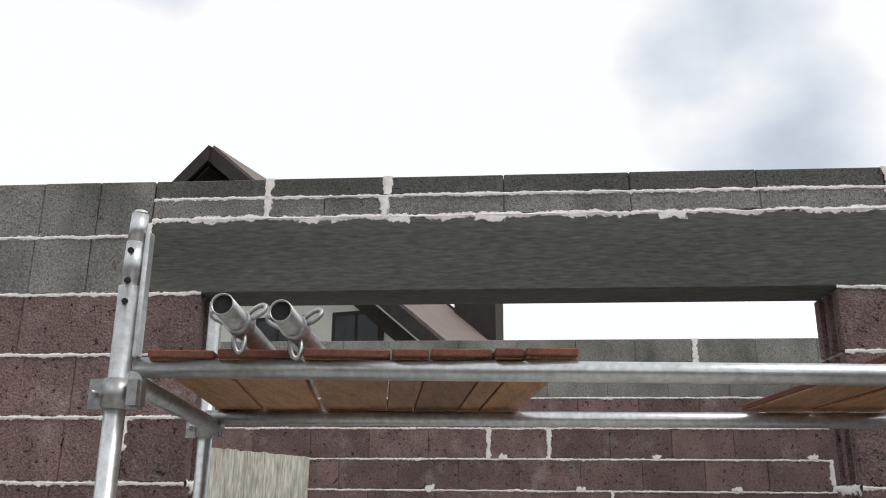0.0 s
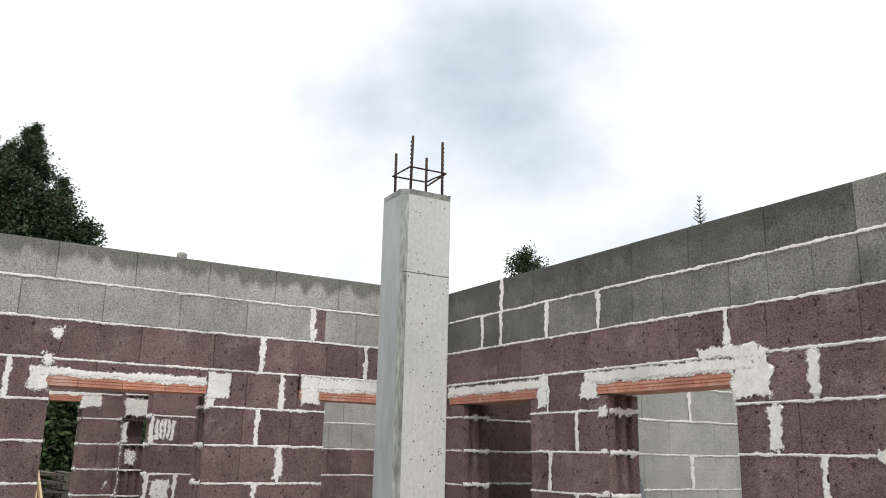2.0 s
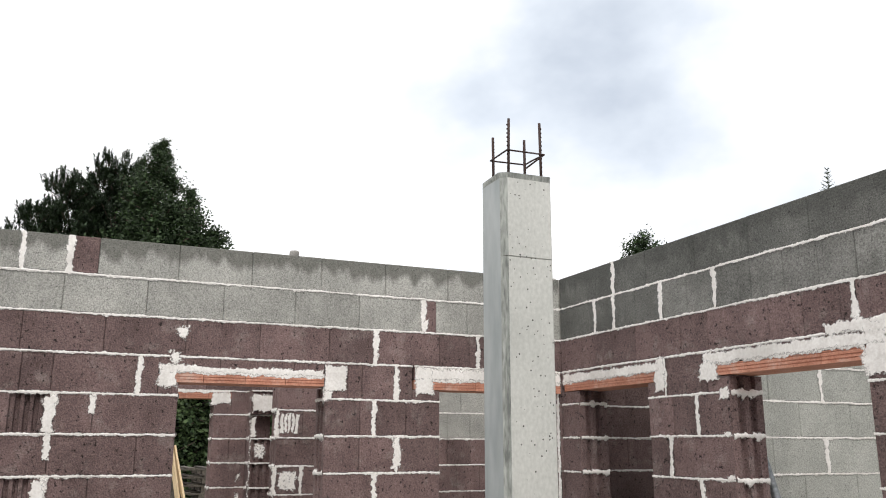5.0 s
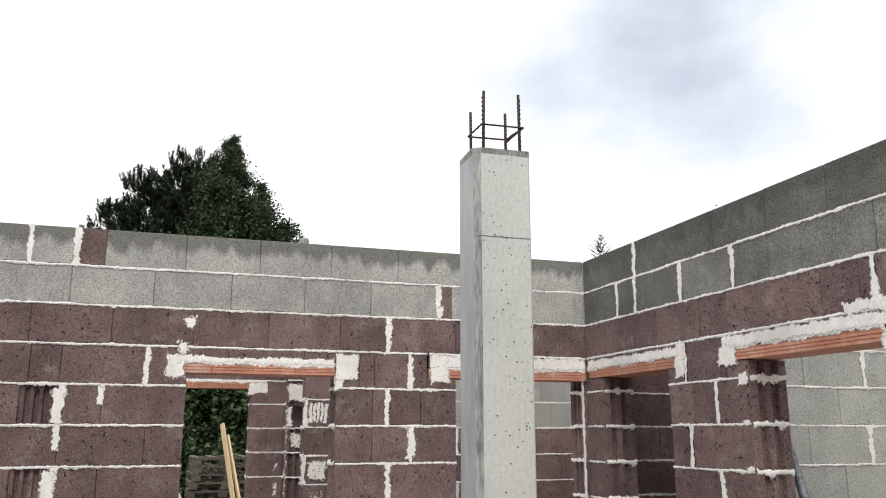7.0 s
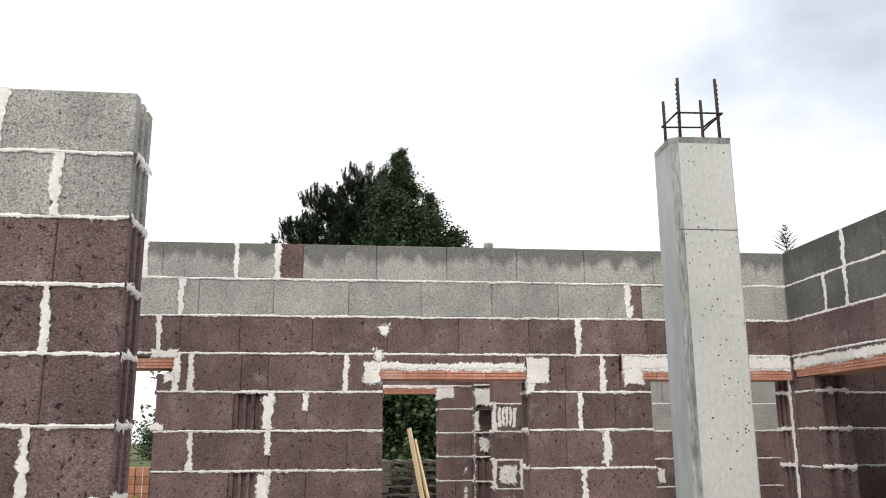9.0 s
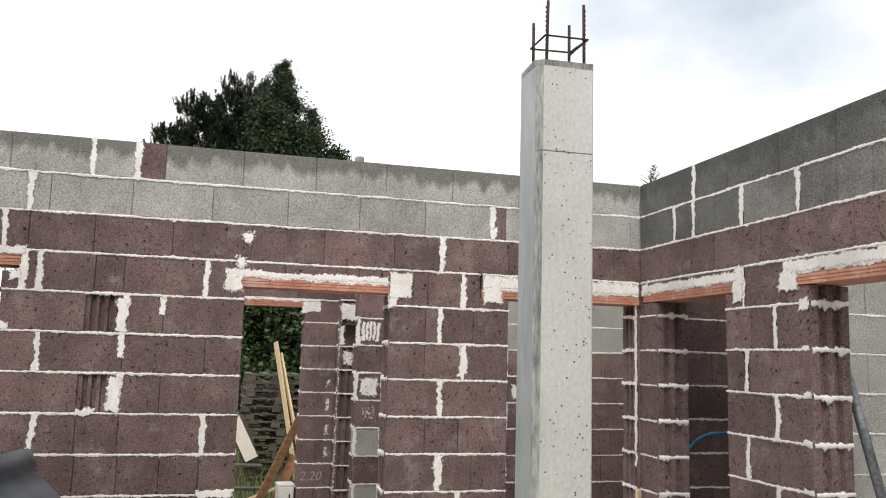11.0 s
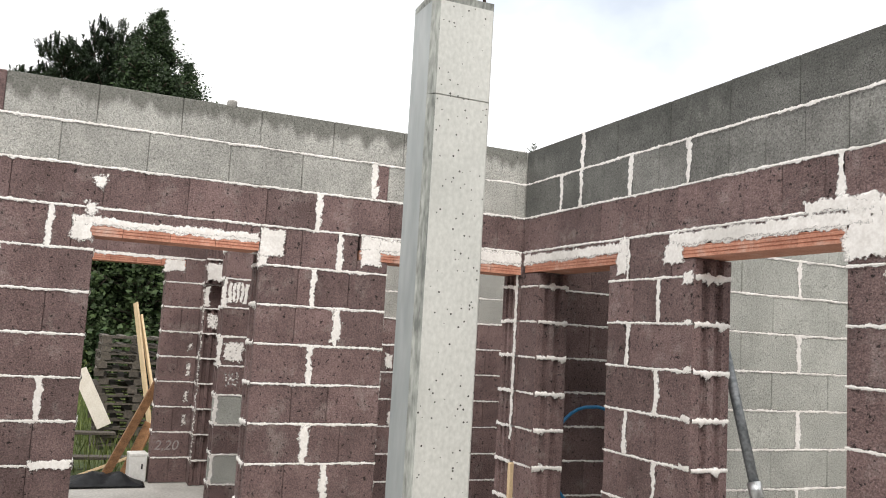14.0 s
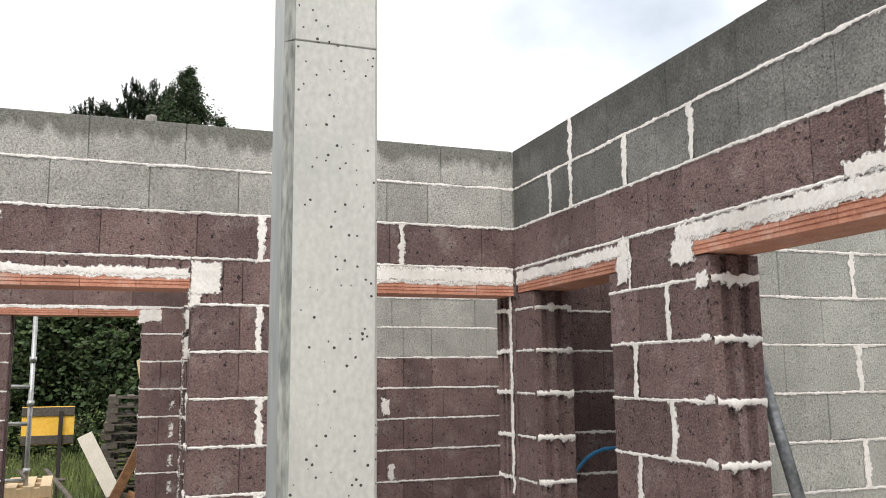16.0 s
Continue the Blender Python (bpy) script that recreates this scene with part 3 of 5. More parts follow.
west.lintel(2.042, 3.275, 2.085)
west.lintel(-2.12, -0.935, 2.15)
west.done()

north = BlockWall("wall_north", "red and grey block wall with lintels and a concrete beam", "x", NY, -1)
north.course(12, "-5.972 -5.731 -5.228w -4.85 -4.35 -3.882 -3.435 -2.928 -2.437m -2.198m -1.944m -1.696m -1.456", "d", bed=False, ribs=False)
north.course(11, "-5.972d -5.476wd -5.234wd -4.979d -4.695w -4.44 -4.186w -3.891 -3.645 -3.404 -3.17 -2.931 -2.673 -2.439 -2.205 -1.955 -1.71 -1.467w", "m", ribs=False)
north.course(10, "-5.972 -5.587 -5.28 -4.994 -4.53 -4.273 -3.777 -3.538 -3.291 -3.2w -2.958 -2.458 -2.242 -1.964 -1.482w -1.21")
north.course(9, "-4.695w -4.31", ribs=False)
north.course(9, "-2.965 -2.707w -2.199 -1.708 -1.21")
for c, a, b in ((8, "-4.885 -4.643 -4.406w -4.12", "-3.175 -2.935w -2.814 -2.252 -1.721 -1.482w -1.21"),
                (7, "-4.885 -4.675w -4.4 -4.12", "-3.175 -2.849 -2.697w -2.211 -1.747 -1.21"),
                (6, "-4.885 -4.406w -4.12", "-3.175 -2.93 -2.45 -1.96 -1.48w -1.21"),
                (5, "-4.885 -4.675w -4.4 -4.12", "-3.175 -2.7w -2.2 -1.72 -1.21"),
                (4, "-4.885 -4.65 -4.406w -4.12", "-3.175 -2.93 -2.45 -1.96 -1.48 -1.21"),
                (3, "-4.885 -4.675w -4.4 -4.12", "-3.175 -2.7 -2.2 -1.72 -1.21"),
                (2, "-4.885 -4.406w -4.12", "-3.175 -2.93 -2.45 -1.96 -1.48 -1.21"),
                (1, "-4.885 -4.675w -4.4 -4.12", "-3.175 -2.7 -2.2 -1.72 -1.21")):
    north.course(c, "-5.972 -5.73")
    north.course(c, a)
    north.course(c, b)
for c in range(1, 11):
    north.course(c, "1.31 1.56 2.06 2.56 3.06 3.56 4.0" if c % 2 else "1.31 1.81w 2.31 2.81 3.31 4.0")
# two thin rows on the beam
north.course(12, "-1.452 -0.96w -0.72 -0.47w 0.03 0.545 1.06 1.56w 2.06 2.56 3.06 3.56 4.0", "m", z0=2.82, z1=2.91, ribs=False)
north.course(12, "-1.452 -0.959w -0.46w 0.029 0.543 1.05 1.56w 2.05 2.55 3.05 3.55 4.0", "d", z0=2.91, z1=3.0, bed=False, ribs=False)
north.course(9, "-5.972 -5.73", z0=2.0, z1=2.1, bed=False)
north.course(9, "-4.885 -4.695", z0=2.0, z1=2.1, bed=False)
north.course(9, "-4.31 -4.12", z0=2.0, z1=2.1, bed=False)
north.course(9, "-3.175 -2.965", z0=2.0, z1=2.1, bed=False)
north.course(9, "-5.972 -5.45 -4.95 -4.70", z0=2.168, z1=2.25, ribs=False)
north.course(9, "-4.31 -3.8 -3.3 -2.965", z0=2.168, z1=2.25, ribs=False)
north.course(9, "-3.172 -2.968", z0=2.1, z1=2.168, ribs=False, bed=False)
north.ribbon(-5.95, 2.176, -4.72, 2.176, 0.03, 0.004, 2.3)
north.ribbon(-4.3, 2.178, -3.17, 2.178, 0.032, 0.004, 2.7)
north.ribbon(-1.45, 2.818, 4.0, 2.818, 0.017, 0.006, 2.9, 1.2)
north.patch(-5.95, -4.74, 2.155, 2.236, 21.0, 0.012, 0.022)
north.patch(-4.81, -4.69, 2.02, 2.255, 22.0, 0.006, 0.035)
north.patch(-4.33, -3.0, 2.16, 2.25, 23.0, 0.012, 0.022)
north.patch(-4.37, -4.2, 2.06, 2.2, 24.0, 0.008, 0.045)
north.patch(-3.18, -2.94, 2.02, 2.29, 25.0, 0.012, 0.05)
north.patch(-3.42, -3.0, 2.235, 2.31, 26.0, 0.008, 0.03)
north.patch(-2.99, -2.89, 1.76, 2.0, 27.0, 0.006, 0.03)
north.patch(-2.75, -2.67, 2.02, 2.25, 28.0, 0.005, 0.035)
north.patch(-4.2, -4.12, 1.95, 2.04, 29.0, 0.008, 0.03)
north.patch(-1.5, -1.44, 2.27, 2.82, 30.0, 0.005, 0.02)
north.patch(-2.45, -2.36, 1.72, 1.79, 31.0, 0.006, 0.025)
for u, sd in ((-5.73, 1), (-4.12, 1), (-1.21, 1), (1.31, -1)):
    north.end_smears(u, sd, 2.0, u)
for k in range(7):
    north.patch(-4.19, -4.125, 0.24 + 0.25 * k, 0.275 + 0.25 * k, 32.0 + k, 0.012, 0.03)
for k in range(5):
    north.patch(-0.82 + 0.37 * k, -0.74 + 0.37 * k + 0.02 * (k % 3), 2.79, 2.825, 40.0 + k, 0.006, 0.02)
north.lintel(-5.93, -4.80, 2.1)
north.lintel(-4.24, -3.17, 2.1)
north_ob = north.done()
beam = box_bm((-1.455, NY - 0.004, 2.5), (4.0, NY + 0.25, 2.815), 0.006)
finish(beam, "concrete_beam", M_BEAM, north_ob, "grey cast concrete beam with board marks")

# wall end and pillar in one line
pier = BlockWall("wall_pier", "freestanding red and grey block wall end", "y", -3.45, 1)
for c in range(1, 13):
    row = {12: "-4.0 -3.6 -3.1 -2.6 -2.1 -1.63 -1.132w -0.64", 11: "-4.0 -3.4 -2.9 -2.4 -1.9 -1.4 -0.907w -0.638", 10: "-4.0 -3.4 -2.9 -2.4 -1.9 -1.4 -0.887 -0.635",
           9: "-4.0 -3.6 -3.1 -2.6 -2.1 -1.4 -0.898w -0.632", 8: "-4.0 -3.4 -2.9 -2.4 -1.9 -1.4 -0.884 -0.628", 7: "-4.0 -3.6 -3.1 -2.6 -2.1 -1.4 -0.919w -0.628"}.get(
        c, "-4.0 -3.4 -2.9 -2.4 -1.9 -1.4 -0.9w -0.628" if c % 2 else "-4.0 -3.6 -3.1 -2.6 -2.1 -1.63 -1.13 -0.628")
    pier.course(c, row, "g" if c > 10 else "r", bed=c < 12)
pier.end_smears(-0.632, 1, 2.8, 3.0)
pier.done()

# rooms behind: hall to the west, narrow room and pale-walled room to the north
hall = BlockWall("wall_hall", "block wall of the hall with pale patches", "y", -8.02, 1)
for c in range(1, 13):
    if c > 7:
        row = "1.5rw 1.74r 2.2g 2.47 2.72 3.2 3.45 3.95 4.45" if c % 2 == 0 else "1.5r 1.95r 2.3g 2.61 3.1 3.35 3.85 4.45"
    else:
        row = "1.5 1.95 2.45 2.7 2.95w 3.2 3.45 3.95 4.45" if c % 2 else ("1.5rw" if c == 6 else "1.5pw") + " 1.74w 2.2 2.49w 2.8 3.05 3.3 3.55 4.05 4.45"
    hall.course(c, row, "g" if c > 7 else "r", bed=c < 12)
for k, (a, z) in enumerate(((2.38, 1.55), (2.72, 1.3), (3.0, 1.27), (3.05, 0.75))):
    hall.patch(a, a + 0.09, z, z + 0.15, 50.0 + k, 0.006, 0.04)
for k in range(5):                               # brushed whitewash over two blocks of the jamb
    hall.patch(1.53 + 0.035 * k, 1.56 + 0.035 * k, 1.79 + 0.01 * (k % 2), 1.97, 54.0 + k, 0.003, 0.02, 0.85)
hall.patch(1.52, 1.71, 1.27, 1.47, 60.0, 0.003, 0.05, 0.7)
hall.patch(1.54, 1.7, 1.05, 1.22, 61.5, 0.002, 0.06, 0.42)
hall.end_smears(1.5, -1, 2.8, 6.0)
hall.done()
outer = BlockWall("wall_outer_west", "red block outer wall with a doorway", "y", -9.5, 1)
for c in range(1, 13):
    if c < 9:
        outer.course(c, "-1.45 -1.2 -0.7 -0.2 0.063" if c % 2 else "-1.45 -0.95 -0.45 0.063")
        outer.course(c, "1.14 1.32 1.5 1.75" if c % 2 else "1.14 1.5 1.75")
    if c >= 10:
        outer.course(c, "-1.45 -1.2 -0.7 -0.2 0.3 0.8 1.3 1.75" if c % 2 else "-1.45 -0.95 -0.45 0.05 0.55 1.05 1.75", "g" if c > 10 else "r", bed=c < 12)
outer.course(9, "-1.45 -1.2 -0.7 -0.12")
outer.course(9, "1.32 1.75", ribs=False)
outer.course(9, "-0.12 0.063", z0=2.0, z1=2.165, bed=False)
outer.course(9, "1.14 1.32", z0=2.0, z1=2.165, bed=False)
outer.course(9, "-0.12 0.5 1.0 1.32", z0=2.23, z1=2.25, ribs=False)
outer.patch(1.1, 1.33, 2.1, 2.24, 13.0, 0.004, 0.03)
outer.ribbon(-0.12, 2.238, 1.3, 2.238, 0.02, 0.004, 13.5)
for k, (z0, z1) in enumerate(((1.03, 1.22), (0.78, 0.93), (0.55, 0.7), (1.3, 1.42))):
    outer.patch(1.39, 1.47, z0, z1, 14.0 + k, 0.003, 0.04, 0.55)
outer.lintel(-0.12, 1.32, 2.165)
outer.end_smears(1.14, -1, 2.0, 5.0)
outer.done()
cross = BlockWall("wall_hall_side", "red block side wall of the hall", "x", 1.78, -1)
for c in range(1, 13):
    cross.course(c, "-9.5 -9.2 -8.7 -8.28w" if c % 2 else "-9.5 -8.95 -8.28", "g" if c > 10 else "r", bed=c < 12, ribs=False)
cross.patch(-8.45, -8.03, 2.0, 2.2, 61.0, 0.004, 0.03)
cross.patch(-8.42, -8.1, 1.45, 1.98, 62.0, 0.004, 0.05)
cross.done()
nib = BlockWall("wall_nib", "narrow ribbed block nib beside the doorway", "y", -9.3, 1, thick=0.19)
for c in range(1, 13):
    if c != 8:
        nib.course(c, "1.5h 1.77", "g" if c > 10 else "r", ribs=False, bed=c < 12)
nib.patch(1.5, 1.76, 2.03, 2.22, 64.0, 0.004, 0.05)
nib.patch(1.5, 1.56, 1.76, 1.98, 65.0, 0.004, 0.03)
nib.patch(1.53, 1.67, 1.53, 1.72, 66.0, 0.004, 0.05, 0.6)
nib.patch(1.49, 1.52, 0.2, 2.0, 67.0, 0.004, 0.02, 0.5)
nib.end_smears(1.5, -1, 2.0, 7.0)
nib.done()
stub = BlockWall("wall_stub", "ribbed block ends at the corner of two openings", "x", 3.268, -1)
for c in range(1, 13):
    stub.course(c, "-6.222h -5.982", "g" if c > 10 else "r", ribs=False, bed=c < 12)
    stub.patch(-6.22, -5.985, c * 0.25 - 0.012, c * 0.25 + 0.012, 70.0 + c, 0.014, 0.03)
stub.patch(-6.02, -5.98, 0.9, 2.1, 85.0, 0.006, 0.02)
stub.done()
alcove = BlockWall("wall_alcove", "dark red block wall behind a doorway", "y", -6.0, 1)
for c in range(1, 13):
    alcove.course(c, "3.54 3.9 4.4 4.9 5.4 5.9 6.4 7.1" if c % 2 else "3.54 3.65 4.15 4.65 5.15 5.65 6.15 6.65 7.1", "g" if c > 10 else "r", bed=c < 12)
alcove.done()
pale = BlockWall("wall_partition", "pale grey concrete block partition wall", "y", -4.83, 1, thick=0.2)
for c in range(1, 13):
    pale.course(c, "3.54 3.8w 4.28 4.78w 5.28 5.78 6.28 6.78 7.1" if c % 2 else "3.54 4.05w 4.55 5.05 5.55 6.05 6.55 7.1", "p", bed=c < 12)
pale.done()
far_n = BlockWall("wall_far_north", "red and grey block outer wall", "x", 7.15, -1)
for c in range(1, 13):
    far_n.course(c, " ".join("%.2f%s" % (v, "w" if (c * 5 + int(v * 2)) % 9 == 0 else "") for v in [-6.0] + [(-5.62 if c % 2 else -5.87) + 0.5 * k for k in range(19)] + [4.0]),
                 "m" if c > 10 else "r", bed=c < 12)
for k in range(6):
    far_n.patch(-0.65 + 0.62 * k, -0.57 + 0.62 * k, 1.74 + 0.25 * (k % 2), 1.79 + 0.25 * (k % 2), 91.0 + k, 0.008, 0.03)
far_n.done()


def closing_wall(name, lo, hi):
    tagged(finish(box_bm(lo, hi, 0.01), name, M_RED), "plain red block wall closing the room", "wall", kind="structure")


closing_wall("wall_east", (4.0, -4.3, 0), (4.25, 7.4, 3.0))
closing_wall("wall_south", (-6.3, -4.5, 0), (4.25, -4.25, 3.0))


# ---- more materials ----
M_ZINC = surface("galvanised_steel", (0.46, 0.48, 0.49), (0.68, 0.70, 0.71), 18, 0.33, metal=0.78, grain=60, bump=0.04, depth=0.001)
M_DULLZINC = surface("weathered_zinc", (0.30, 0.31, 0.31), (0.52, 0.53, 0.53), 14, 0.42, metal=0.85, grain=60, bump=0.12, depth=0.001)
M_PROPSTEEL = surface("dull_blue_grey_steel", (0.12, 0.135, 0.145), (0.30, 0.32, 0.335), 10, 0.5, metal=0.5, grain=50, bump=0.15, depth=0.001)
M_DARKIRON = surface("rusty_rebar", (0.030, 0.020, 0.018), (0.075, 0.045, 0.038), 40, 0.8, metal=0.3, grain=200, bump=0.4, depth=0.001)
# black for the shade inside holes, and for the canister's own dark mark
M_HOLESHADE_MARK = surface("hole_shade_and_mark_black", (0.01, 0.01, 0.01), (0.02, 0.02, 0.02), 10, 0.9)
M_REDPLANK = surface("red_brown_plank", (0.085, 0.028, 0.018), (0.20, 0.075, 0.045), 7, 0.75, grain=40, bump=0.3, depth=0.002, stretch=(8, 1, 8), per_object=0.22)
M_FORMPLY = surface("worn_brown_board", (0.12, 0.058, 0.026), (0.36, 0.19, 0.09), 5, 0.6, grain=40, bump=0.2, depth=0.002, stretch=(8, 1, 4), per_object=0.4)
M_PINE = surface("fresh_pine_board", (0.52, 0.38, 0.22), (0.74, 0.58, 0.38), 6, 0.7, grain=60, bump=0.2, depth=0.002, stretch=(6, 6, 1), per_object=0.12)
M_WHITEBOARD = surface("pale_planed_board", (0.68, 0.62, 0.54), (0.82, 0.77, 0.70), 6, 0.6, grain=50, bump=0.1, depth=0.001)
M_OLDWOOD = surface("weathered_grey_wood", (0.042, 0.036, 0.031), (0.14, 0.12, 0.10), 8, 0.9, grain=50, bump=0.4, depth=0.003, stretch=(1, 4, 4), per_object=0.25)
M_YELLOW = surface("yellow_shutter_panel", (0.78, 0.42, 0.04), (0.90, 0.56, 0.09), 4, 0.6, grain=30, bump=0.1, depth=0.001)
M_HOSE = surface("blue_plastic_hose", (0.02, 0.16, 0.36), (0.04, 0.24, 0.48), 12, 0.35, grain=80, bump=0.05, depth=0.001)
M_TUB = surface("dark_steel_drum", (0.016, 0.019, 0.024), (0.065, 0.072, 0.085), 6, 0.5, metal=0.3, grain=25, bump=0.25, depth=0.002)
M_TARP = surface("black_tarpaulin", (0.012, 0.013, 0.016), (0.04, 0.042, 0.05), 9, 0.45, grain=20, bump=0.5, depth=0.01)
M_WHITE = surface("white_plastic_pail", (0.66, 0.66, 0.64), (0.80, 0.80, 0.78), 6, 0.45, grain=40, bump=0.05, depth=0.001)
M_CHALK = surface("chalk_marks", (0.20, 0.17, 0.165), (0.42, 0.38, 0.37), 60, 0.95, grain=200)
M_PLASTER = surface("house_white_render", (0.62, 0.61, 0.58), (0.78, 0.77, 0.74), 2, 0.9, grain=60, bump=0.15, depth=0.003)
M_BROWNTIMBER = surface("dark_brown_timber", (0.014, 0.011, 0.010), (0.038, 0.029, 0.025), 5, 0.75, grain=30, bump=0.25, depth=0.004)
M_ROOFMETAL = surface("brown_roof_sheet", (0.10, 0.072, 0.062), (0.17, 0.125, 0.11), 3, 0.6, grain=30, bump=0.1, depth=0.003)
M_GLASS_DARK = surface("window_pane_dark", (0.05, 0.06, 0.07), (0.09, 0.10, 0.12), 2, 0.08)
M_LEAF = surface("dark_green_leaves", (0.009, 0.022, 0.007), (0.036, 0.066, 0.019), 3.0, 0.7, grain=9, per_island=0.5, bump=0.0)
M_NEEDLE = surface("dark_pine_needles", (0.009, 0.020, 0.009), (0.030, 0.054, 0.020), 3.0, 0.7, grain=9, per_island=0.5, bump=0.0)
# brighter copy of the leaf green; lights up the forest row by colour
M_LITLEAF = surface("lit_wood_foliage", (0.016, 0.038, 0.014), (0.085, 0.125, 0.045), 1.6, 0.7, grain=6, per_island=0.5, bump=0.0)
M_BARK = surface("brown_bark", (0.030, 0.024, 0.019), (0.085, 0.065, 0.05), 8, 0.95, grain=30, bump=0.6, depth=0.02)
M_GRASS = surface("grass_blades", (0.045, 0.075, 0.018), (0.17, 0.20, 0.06), 2.0, 0.8, grain=6, per_island=0.4, bump=0.0)
M_BRICKS = surface("stacked_red_bricks", (0.30, 0.12, 0.07), (0.50, 0.24, 0.15), 12, 0.9, grain=60, per_object=0.25)
M_GREYWALL = surface("grey_garden_wall", (0.30, 0.30, 0.28), (0.46, 0.46, 0.43), 3, 0.9, grain=40, bump=0.3, depth=0.004, per_object=0.1)
M_PALEPLASTER = surface("stained_whitewash", (0.34, 0.32, 0.26), (0.80, 0.78, 0.70), 4, 0.9, grain=16, bump=0.25, depth=0.003, stretch=(5, 1, 0.5), stains=0.85, stain_colour=(0.28, 0.27, 0.22))


def pitted_concrete():
    m = surface("column_concrete", (0.47, 0.478, 0.452), (0.60, 0.605, 0.575), 2.4, 0.75, grain=70, bump=0.12, depth=0.003, stretch=(1, 1, 0.7), stains=0.5, stain_colour=(0.36, 0.375, 0.35))
    n, l = m.node_tree.nodes, m.node_tree.links
    b = n["Principled BSDF"]
    old = b.inputs["Base Color"].links[0].from_socket
    geo = n.new("ShaderNodeNewGeometry")
    v = n.new("ShaderNodeTexVoronoi")
    v.inputs["Scale"].default_value = 58
    wob = n.new("ShaderNodeTexNoise")                   # ragged pit outlines
    wob.inputs["Scale"].default_value = 260
    l.new(geo.outputs["Position"], wob.inputs["Vector"])
    wv = n.new("ShaderNodeVectorMath")
    wv.operation = "MULTIPLY_ADD"
    wv.inputs[1].default_value = (0.0022, 0.0022, 0.0022)
    l.new(wob.outputs["Color"], wv.inputs[0])
    l.new(geo.outputs["Position"], wv.inputs[2])
    l.new(wv.outputs["Vector"], v.inputs["Vector"])
    lim = n.new("ShaderNodeMath")                       # a pit only in a few cells, of varied size
    lim.operation = "MULTIPLY_ADD"
    sep = n.new("ShaderNodeSeparateColor")
    l.new(v.outputs["Color"], sep.inputs["Color"])
    l.new(sep.outputs["Red"], lim.inputs[0])
    lim.inputs[1].default_value, lim.inputs[2].default_value = 0.6, -0.335
    lt = n.new("ShaderNodeMath")
    lt.operation = "LESS_THAN"
    l.new(v.outputs["Distance"], lt.inputs[0])
    l.new(lim.outputs[0], lt.inputs[1])
    mx = n.new("ShaderNodeMix")
    mx.data_type = "RGBA"
    l.new(lt.outputs[0], mx.inputs["Factor"])
    l.new(old, mx.inputs["A"])
    mx.inputs["B"].default_value = (0.05, 0.047, 0.042, 1)
    l.new(mx.outputs["Result"], b.inputs["Base Color"])
    return m


M_COLUMN = pitted_concrete()
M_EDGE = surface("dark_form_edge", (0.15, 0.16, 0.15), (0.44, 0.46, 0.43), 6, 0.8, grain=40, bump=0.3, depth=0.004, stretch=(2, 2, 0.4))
# the shade on the column's south face is put into this darker colour
M_SHADEFACE = surface("smooth_shaded_side_concrete", (0.34, 0.372, 0.376), (0.47, 0.50, 0.50), 1.5, 0.6, grain=18, bump=0.05, depth=0.002, stretch=(1, 1, 0.3))


# ---- the column ----
def build_column():
    ob = thing("concrete_column", "tall pale cast concrete column with rebar ends", "column", (-3.53, 1.585, 0))
    hx, hy, ch = 0.10, 0.125, 0.026
    zs = [0.0, 0.8, 1.6, 2.3, 2.497, 2.50, 2.503, 2.86, 2.885]
    bm = bmesh.new()
    rings = []
    for z in zs:
        g = 0.007 if abs(z - 2.5) < 0.001 else 0.0      # casting seam
        lip = 0.008 if z > 2.87 else 0.0
        pts = [(hx - g + lip, -hy + ch), (hx - g + lip, hy - 0.008), (hx - 0.008, hy), (-hx, hy), (-hx, -hy), (hx - ch, -hy - lip)]
        rings.append([bm.verts.new((x, y, z + (0.006 * noise.noise(Vector((x * 30, y * 30, 1))) if z > 2.87 else 0))) for x, y in pts])
    for A, B in zip(rings, rings[1:]):
        for i in range(6):
            j = (i + 1) % 6
            f = bm.faces.new((A[i], A[j], B[j], B[i]))
            # slot 2: the south face with its shade as colour
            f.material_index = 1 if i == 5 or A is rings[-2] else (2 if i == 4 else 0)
    bm.faces.new(rings[-1])
    bm.faces.new(list(reversed(rings[0])))
    finish(bm, "shaft", [M_COLUMN, M_EDGE, M_SHADEFACE], ob)
    for x, y, top in ((0.065, -0.075, 3.155), (0.065, 0.095, 3.16), (-0.075, -0.08, 3.11), (-0.07, 0.085, 3.12)):
        bm = tube_bm((x, y, 2.86), (x + random.uniform(-0.006, 0.006), y + random.uniform(-0.006, 0.006), top), 0.0065, 8)
        for k in range(12):
            z = 2.9 + k * (top - 2.91) / 12
            add_tube(bm, (x, y, z), (x, y, z + 0.005), 0.0069, 8)
        finish(bm, "rebar", M_DARKIRON, ob, "rust-brown steel bar end")
    z = 3.0
    ring = [(0.075, -0.085, z), (0.075, 0.108, z + 0.004), (-0.03, 0.10, z + 0.006), (-0.082, 0.094, z + 0.002), (-0.085, -0.09, z - 0.003), (0.075, -0.085, z)]
    finish(path_tube_bm(ring, 0.0042, 8), "stirrup", M_DARKIRON, ob)
    finish(path_tube_bm([(0.08, 0.108, z + 0.004), (0.03, 0.07, z - 0.03), (-0.01, 0.06, z - 0.042)], 0.0042, 8), "stirrup_hook", M_DARKIRON, ob)
    return ob


build_column()


